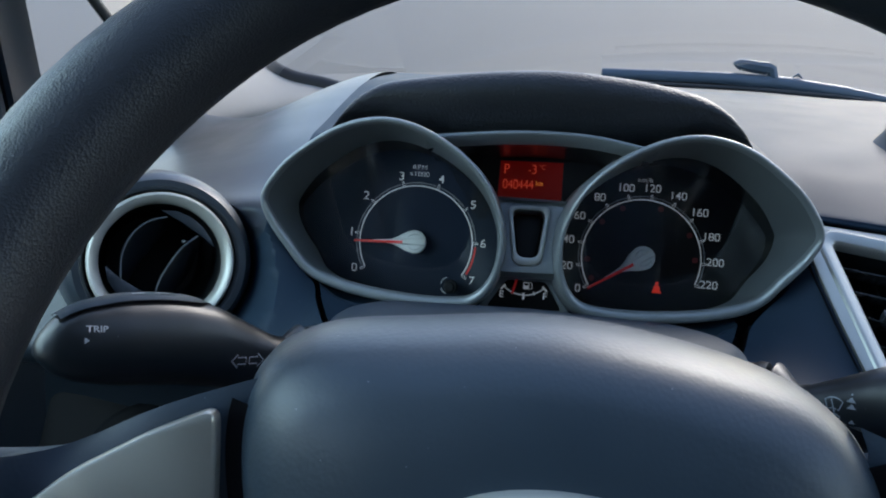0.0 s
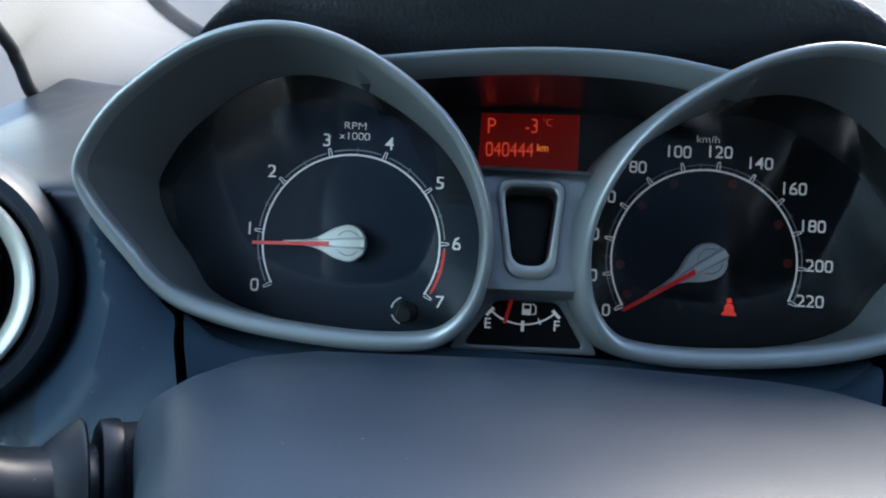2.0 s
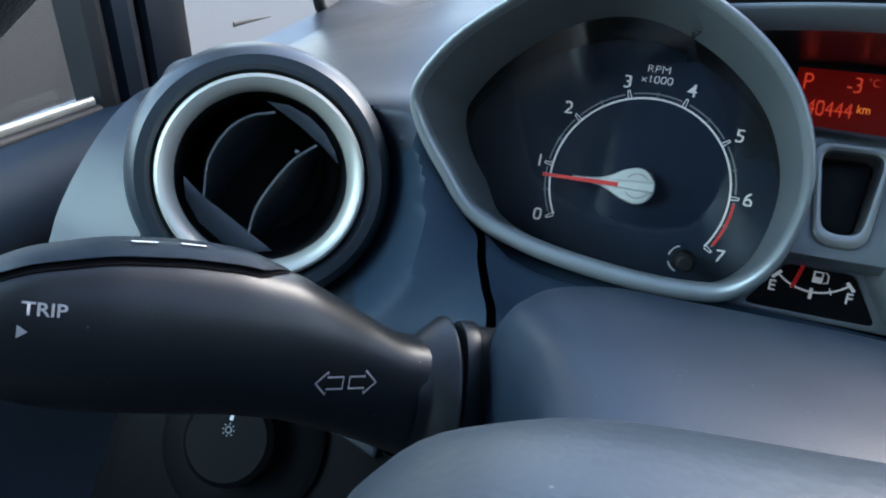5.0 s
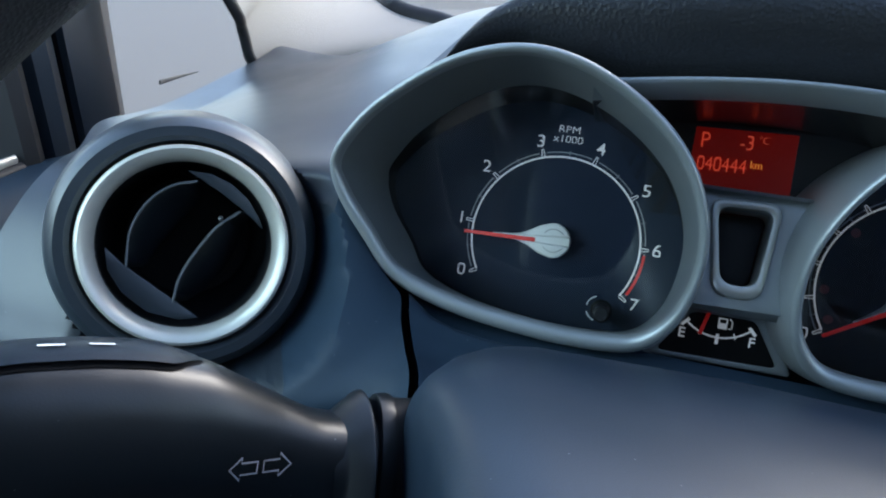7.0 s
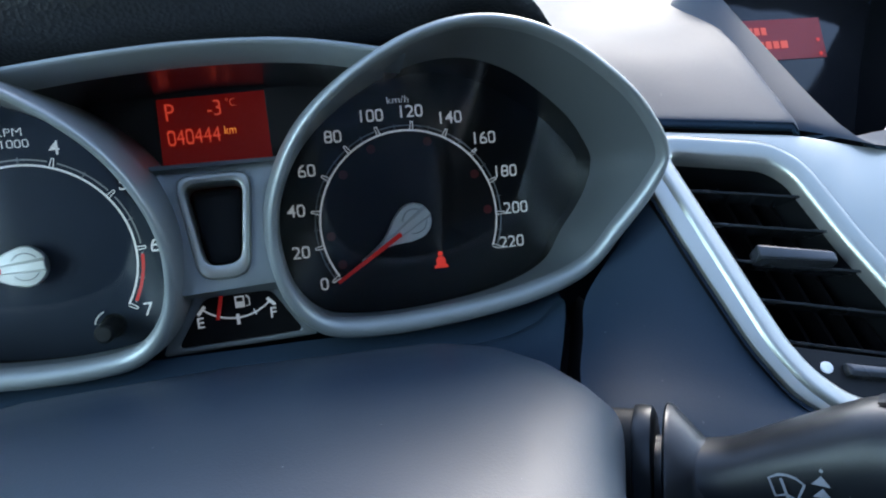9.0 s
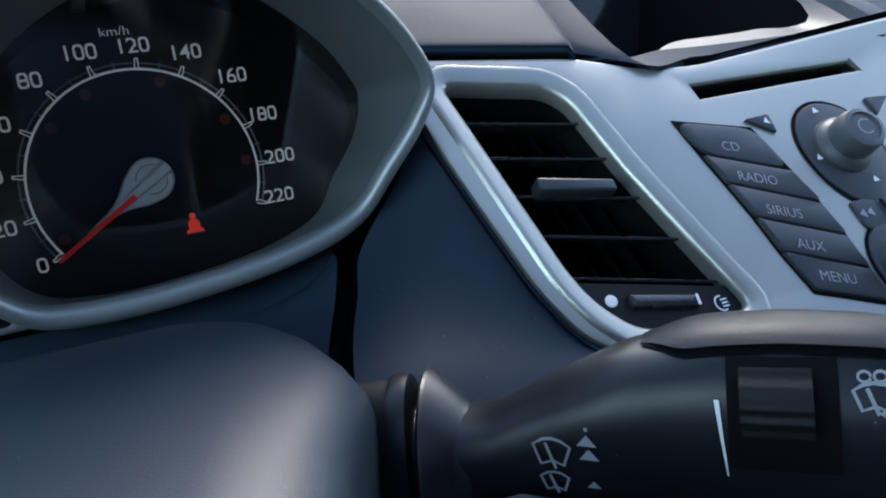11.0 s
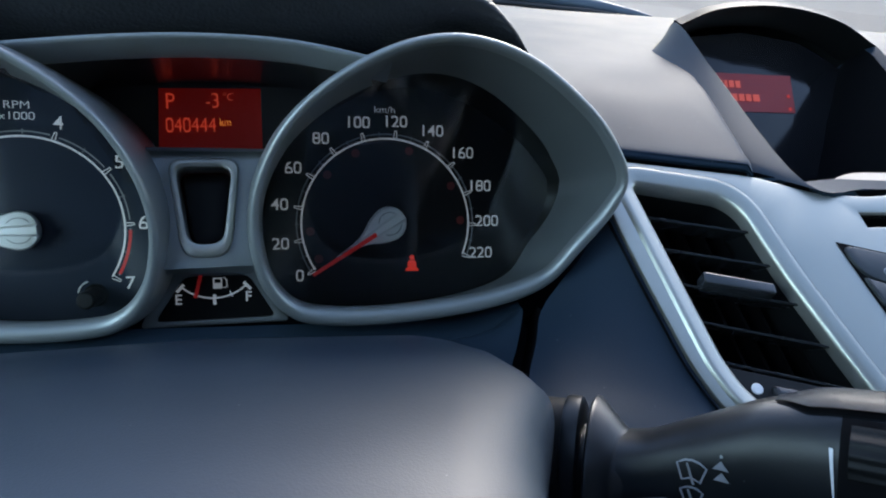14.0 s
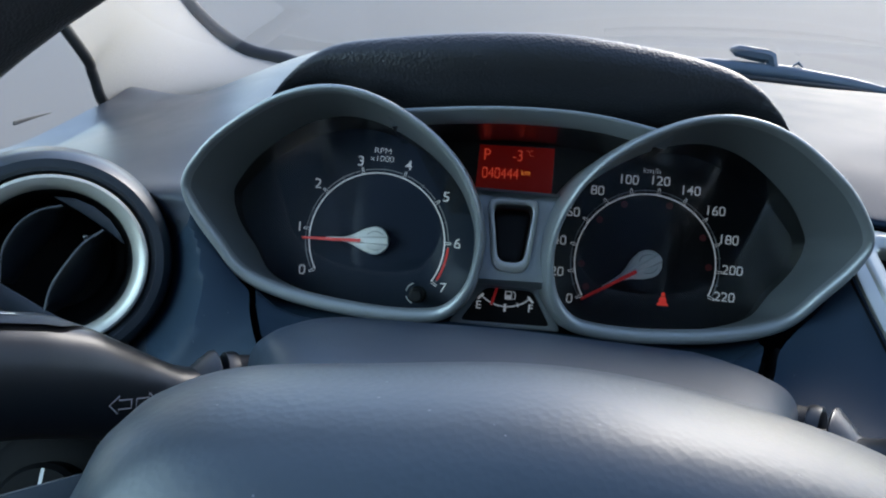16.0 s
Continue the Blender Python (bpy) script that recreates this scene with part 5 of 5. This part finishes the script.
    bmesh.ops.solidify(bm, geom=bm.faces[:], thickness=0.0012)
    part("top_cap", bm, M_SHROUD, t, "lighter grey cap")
    # symbols lie on the side that faces the driver
    def front(u, z):
        """u metres along the stalk from its root, at height z, on the side that faces the driver."""
        f = u / STEP
        i = max(0, min(54, int(f)))
        p = ln[i] + (ln[i + 1] - ln[i]) * (f - i)
        rw, rh = rd[i] + (rd[i + 1] - rd[i]) * (f - i)
        q = min(0.98, abs(z - p[2]) / rh)
        w = rw * (1 - q ** 2.5) ** 0.4
        v = p + np.array((-0.77, -0.64, 0.0)) * (w + 0.0007)
        return Vector((x0 + side * v[0], v[1], z))
    at = lambda a, b, h=0.0: front(a, b)
    if left:
        for u0, s in ((0.0290, -1), (0.0374, 1)):
            arrow = [(-0.0034, 0.0), (-0.0006, 0.0028), (-0.0006, 0.0014), (0.0034, 0.0014), (0.0034, -0.0014), (-0.0006, -0.0014), (-0.0006, -0.0028)]
            pts = [(u0 - s * a, -0.0552 + b) for a, b in arrow]
            part("arrow_symbol", ribbon(pts, 0.0005, at, closed=True), M_GREY, t, "grey arrow outline", smooth=False)
        lettering("legend", "TRIP", lambda a, b, h=0: at(0.0945 - a, b), 0, -0.0412, 0.0024, M_GREY, t, wide=1.1)
        part("marker", patch([(0.0985, -0.0465), (0.0985, -0.0440), (0.0968, -0.0452)], at), M_GREY, t, smooth=False)
        for u in (0.066, 0.0755):
            def crown(a, b, h=0.0):
                f = a / STEP
                i = int(f)
                p, r = ln[i] + (ln[i + 1] - ln[i]) * (f - i), rd[i]
                q = p + np.array((-0.77, -0.64, 0.0)) * (0.0035 + b) + np.array((0, 0, 1.0)) * (r[1] + 0.0016)
                return Vector((x0 + side * q[0], q[1], q[2]))
            part("cap_mark", patch([(u, -0.0005), (u + 0.005, -0.0005), (u + 0.005, 0.0006), (u, 0.0006)], crown), M_WHITE, t, smooth=False)
    else:
        def wiper_symbol(u, z, k):
            bm = bmesh.new()
            o = np.array((u, z))
            fan = [o + k * np.array(q) for q in ((-0.0036, 0.0018), (-0.0018, 0.0028), (0.0, 0.0031), (0.0018, 0.0028), (0.0036, 0.0018), (0.0022, -0.0018), (0.0, -0.0010), (-0.0022, -0.0018))]
            ribbon(fan, 0.00055, at, closed=True, bm=bm)
            ribbon([o + k * np.array((-0.0012, 0.0022)), o + k * np.array((0.0006, -0.0026))], 0.0006, at, bm=bm)
            part("wiper_symbol", bm, M_GREY, t, "pale wiper symbol", smooth=False)
        wiper_symbol(0.0303, -0.0510, 1.0)
        wiper_symbol(0.0305, -0.0566, 0.75)
        part("dot_symbol", patch(circle(0.0371, -0.0455, 0.0004, 10), at), M_GREY, t, smooth=False)
        for u, z, k in ((0.0371, -0.0477, 1), (0.0374, -0.0503, 1), (0.0378, -0.0562, 0.7)):
            part("triangle_symbol", patch([(u - 0.0019 * k, z - 0.0009 * k), (u + 0.0019 * k, z - 0.0009 * k), (u, z + 0.0012 * k)], at), M_GREY, t, smooth=False)
        wedge = bmesh.new()
        for i in range(6):
            q = [(0.0596 + 0.0002 * k, -0.0385 - 0.0022 * k, 0.0008 - 0.00009 * k) for k in (i, i + 1)]
            patch([(q[0][0] - q[0][2] / 2, q[0][1]), (q[0][0] + q[0][2] / 2, q[0][1]), (q[1][0] + q[1][2] / 2, q[1][1]), (q[1][0] - q[1][2] / 2, q[1][1])], at, bm=wedge)
        part("interval_mark", wedge, M_WHITE, t, "white wedge mark", smooth=False)
        part("wheel_recess", loft([[front(u, z) + Vector((-0.0001, -0.0001, 0)) for u in np.linspace(0.0612, 0.0775, 8)] for z in np.linspace(-0.0322, -0.0500, 8)], closed=False), M_VOID, t, "dark recess round the interval wheel")
        rows = []
        for k in range(25):
            f = k / 24
            rib = 0.5 + 0.5 * math.cos(2 * math.pi * 4 * f)
            out = 0.0008 + 0.0016 * math.sin(math.pi * f) + 0.0005 * rib
            rows.append([front(u, -0.0332 - 0.0105 * f) + Vector((-0.77, -0.64, 0)) * out for u in np.linspace(0.0632, 0.0738, 6)])
        part("interval_wheel", loft(rows, closed=False), M_BLACK, t, "ribbed black interval wheel")
        wiper_symbol(0.0822, -0.0380, 0.80)
        for du in (-0.0012, 0.0010):
            part("spray_symbol", ribbon([(0.0822 + du + 0.0009 * math.cos(q), -0.0347 + 0.0007 * math.sin(q)) for q in np.linspace(0, 6.0, 10)], 0.0004, at), M_GREY, t, smooth=False)
        part("triangle_symbol", patch([(0.0826, -0.0398), (0.0844, -0.0412), (0.0842, -0.0388)], at), M_GREY, t, smooth=False)
    return t


def steering_wheel():
    c = Vector((0.0, -0.260, -0.090))
    n = Vector((0, -math.cos(radians(8)), -math.sin(radians(8))))      # towards the driver
    at = axes_at(c, n)
    t = thing("steering_wheel", tuple(c), "dark leather steering wheel with silver spoke inserts", "steering wheel")
    # the rim leans further forward at the top than the hub
    rim_at = axes_at((0.0160, -0.2803, -0.0607), (0, -0.9456, 0.3254))
    R, r = 0.1873, 0.0180
    rings = []
    for i in range(96):
        a = 2 * math.pi * i / 96
        grip = 1.0 + 0.06 * math.exp(-((math.degrees(a) - 150) / 16) ** 2) + 0.06 * math.exp(-((math.degrees(a) - 30) / 16) ** 2)
        rings.append([rim_at((R + r * grip * math.cos(b)) * math.cos(a), (R + r * grip * math.cos(b)) * math.sin(a), 1.06 * r * grip * math.sin(b)) for b in [2 * math.pi * k / 22 for k in range(22)]])
    part("rim", loft(rings + [rings[0]]), M_LEATHER, t, "grained dark leather rim", sharp=80)
    # airbag cover: a domed pad set below the rim
    pad = [(-0.092, 0.012), (-0.0905, 0.044), (-0.074, 0.0580), (-0.040, 0.0635), (0.0, 0.067), (0.040, 0.0620), (0.072, 0.0520), (0.088, 0.0350), (0.092, 0.010), (0.086, -0.030), (0.060, -0.062), (0.0, -0.075), (-0.060, -0.062), (-0.080, -0.030)]
    lp = curve(pad, 96, closed=True)
    def pad_ring(k, h):
        return [at(x * k, z * k, h) for x, z in lp]
    part("airbag_cover", loft([pad_ring(0.80, -0.046), pad_ring(0.90, -0.043), pad_ring(0.965, -0.038), pad_ring(0.992, -0.0325), pad_ring(1.001, -0.026), pad_ring(0.994, -0.015), pad_ring(0.962, -0.004), pad_ring(0.90, 0.0045), pad_ring(0.78, 0.0095), pad_ring(0.58, 0.0125), pad_ring(0.34, 0.0135), pad_ring(0.02, 0.0138)]), M_AIRBAG, t, "domed dark grey airbag cover", sharp=80)
    em = part("badge", loft([[at(0.034 * k * math.cos(q), 0.016 + 0.0150 * k * math.sin(q), h) for q in [2 * math.pi * i / 48 for i in range(48)]] for k, h in ((1.0, 0.012), (1.0, 0.0165), (0.95, 0.0180), (0.88, 0.0175))]), M_RING, t, "chrome oval badge rim")
    part("badge_field", loft([[at(0.030 * k * math.cos(q), 0.016 + 0.0132 * k * math.sin(q), h) for q in [2 * math.pi * i / 48 for i in range(48)]] for k, h in ((1.0, 0.0172), (0.6, 0.0180), (0.02, 0.0183))]), M_BLUE, em, "blue oval field")
    # spokes with silver inserts
    for s in (-1, 1):
        side_pts = sorted([p for p in lp if p[0] * s > 0.06 and -0.035 < p[1] < 0.043], key=lambda p: p[1])
        part("pad_gap", loft([[at(x * k, z * k, h) for x, z in side_pts] for k, h in ((0.955, -0.0030), (0.98, -0.0026), (1.003, -0.0022))], closed=False), M_VOID, t, "dark gap beside the airbag cover")
        sp = [[at(s * x, z, h) for x, z, h in row] for row in (
            ((0.080, 0.046, -0.014), (0.110, 0.036, -0.008), (0.144, 0.020, -0.006), (0.184, 0.022, 0.008)),
            ((0.080, 0.048, -0.008), (0.110, 0.038, 0.000), (0.144, 0.022, 0.003), (0.184, 0.018, 0.016)),
            ((0.082, 0.042, -0.006), (0.110, 0.032, 0.002), (0.144, 0.013, 0.009), (0.184, 0.006, 0.022)),
            ((0.082, -0.030, -0.006), (0.110, -0.026, 0.002), (0.144, -0.026, 0.009), (0.184, -0.024, 0.024)),
            ((0.080, -0.040, -0.020), (0.110, -0.034, -0.012), (0.144, -0.034, -0.004), (0.184, -0.032, 0.010)))]
        part("spoke", loft([curve(r2, 16) for r2 in sp], closed=False), M_AIRBAG, t, "dark moulded spoke", sharp=60)
        ins = rounded([(s * 0.0945, 0.0395), (s * 0.112, 0.0320), (s * 0.132, 0.0205), (s * 0.148, 0.0070), (s * 0.146, -0.0200), (s * 0.094, -0.0300)], 0.005, 4)
        rise = lambda a, b, h=0.0: at(a, b, h - 0.004 + 0.26 * (abs(a) - 0.082))
        part("spoke_insert", plate(ins, [], lambda a, b, h=0.0: rise(a, b, h + 0.0035), 0.004, 0.0012), M_SILVER, t, "satin silver spoke insert")
    part("hub", turned([(0.030, -0.10), (0.034, -0.06), (0.040, -0.040)], at, 40), M_BLACK, t)
    return t


def light_switch():
    at = axes_at((-0.255, 0.027, -0.172), (0.12, -0.92, 0.30))
    t = thing("light_switch", (-0.257, 0.024, -0.19), "black rotary light switch on a dark grey panel", "switch")
    # panel and dial are coloured extra dark for the shade they stand in
    part("panel", plate(rounded([(-0.080, 0.050), (0.050, 0.052), (0.082, 0.046), (0.102, 0.010), (0.100, -0.070), (-0.080, -0.070)], 0.010), [], at, 0.03, 0.003), M_SHADED_BLACK, t, "black grained switch panel, deepened for shade")
    part("dial", turned([(0.047, 0.0), (0.047, 0.004), (0.043, 0.007), (0.026, 0.008), (0.025, 0.024), (0.022, 0.027), (0.0001, 0.027)], at, 40), M_SHADED_BLACK, t, "black rotary knob, deepened for shade")
    part("pointer", patch([(-0.001, 0.010), (0.001, 0.010), (0.001, 0.022), (-0.001, 0.022)], at, 0.0275), M_WHITE, t, smooth=False)
    bm = ribbon(circle(0.0, 0.005, 0.0016, 12), 0.0006, at, 0.0275, closed=True)
    for k in range(8):
        a = math.pi * k / 4
        ribbon([(0.0026 * math.cos(a), 0.005 + 0.0026 * math.sin(a)), (0.0036 * math.cos(a), 0.005 + 0.0036 * math.sin(a))], 0.0006, at, 0.0275, bm=bm)
    part("lamp_symbol", bm, M_GREY, t, smooth=False)
    part("dimmer_well", plate(rounded([(0.044, 0.030), (0.056, 0.033), (0.086, 0.020), (0.082, 0.008), (0.046, 0.018)], 0.005), [], lambda a, b, h=0: at(a, b, h + 0.0012), 0.003, 0.0004), M_VOID, t)
    part("dimmer", plate(rounded([(0.046, 0.024), (0.076, 0.014), (0.076, 0.006), (0.046, 0.016)], 0.003), [], lambda a, b, h=0: at(a, b, h + 0.006), 0.008, 0.002), M_DASH, t, "small dimmer wheel")
    return t


def audio_lever():
    t = thing("audio_lever", (0.10, -0.165, -0.10), "small grey lever under the wiper stalk", "lever")
    part("body", tube([(0.088, -0.150, -0.078), (0.099, -0.162, -0.0690), (0.109, -0.166, -0.0680), (0.118, -0.169, -0.0705), (0.123, -0.171, -0.0735)], [0.009, 0.0122, 0.0124, 0.0108, 0.005], n=20, flat=0.9), M_SHROUD, t, "rounded grey lever")
    return t


ground()
shell()
low_wall()
windscreen()
pillar()
door()
wipers()
dashboard()
binnacle()
side_vent()
centre_stack()
centre_vent(False)
centre_vent(True)
centre_display()
column()
stalk(-1)
stalk(1)
steering_wheel()
light_switch()
audio_lever()
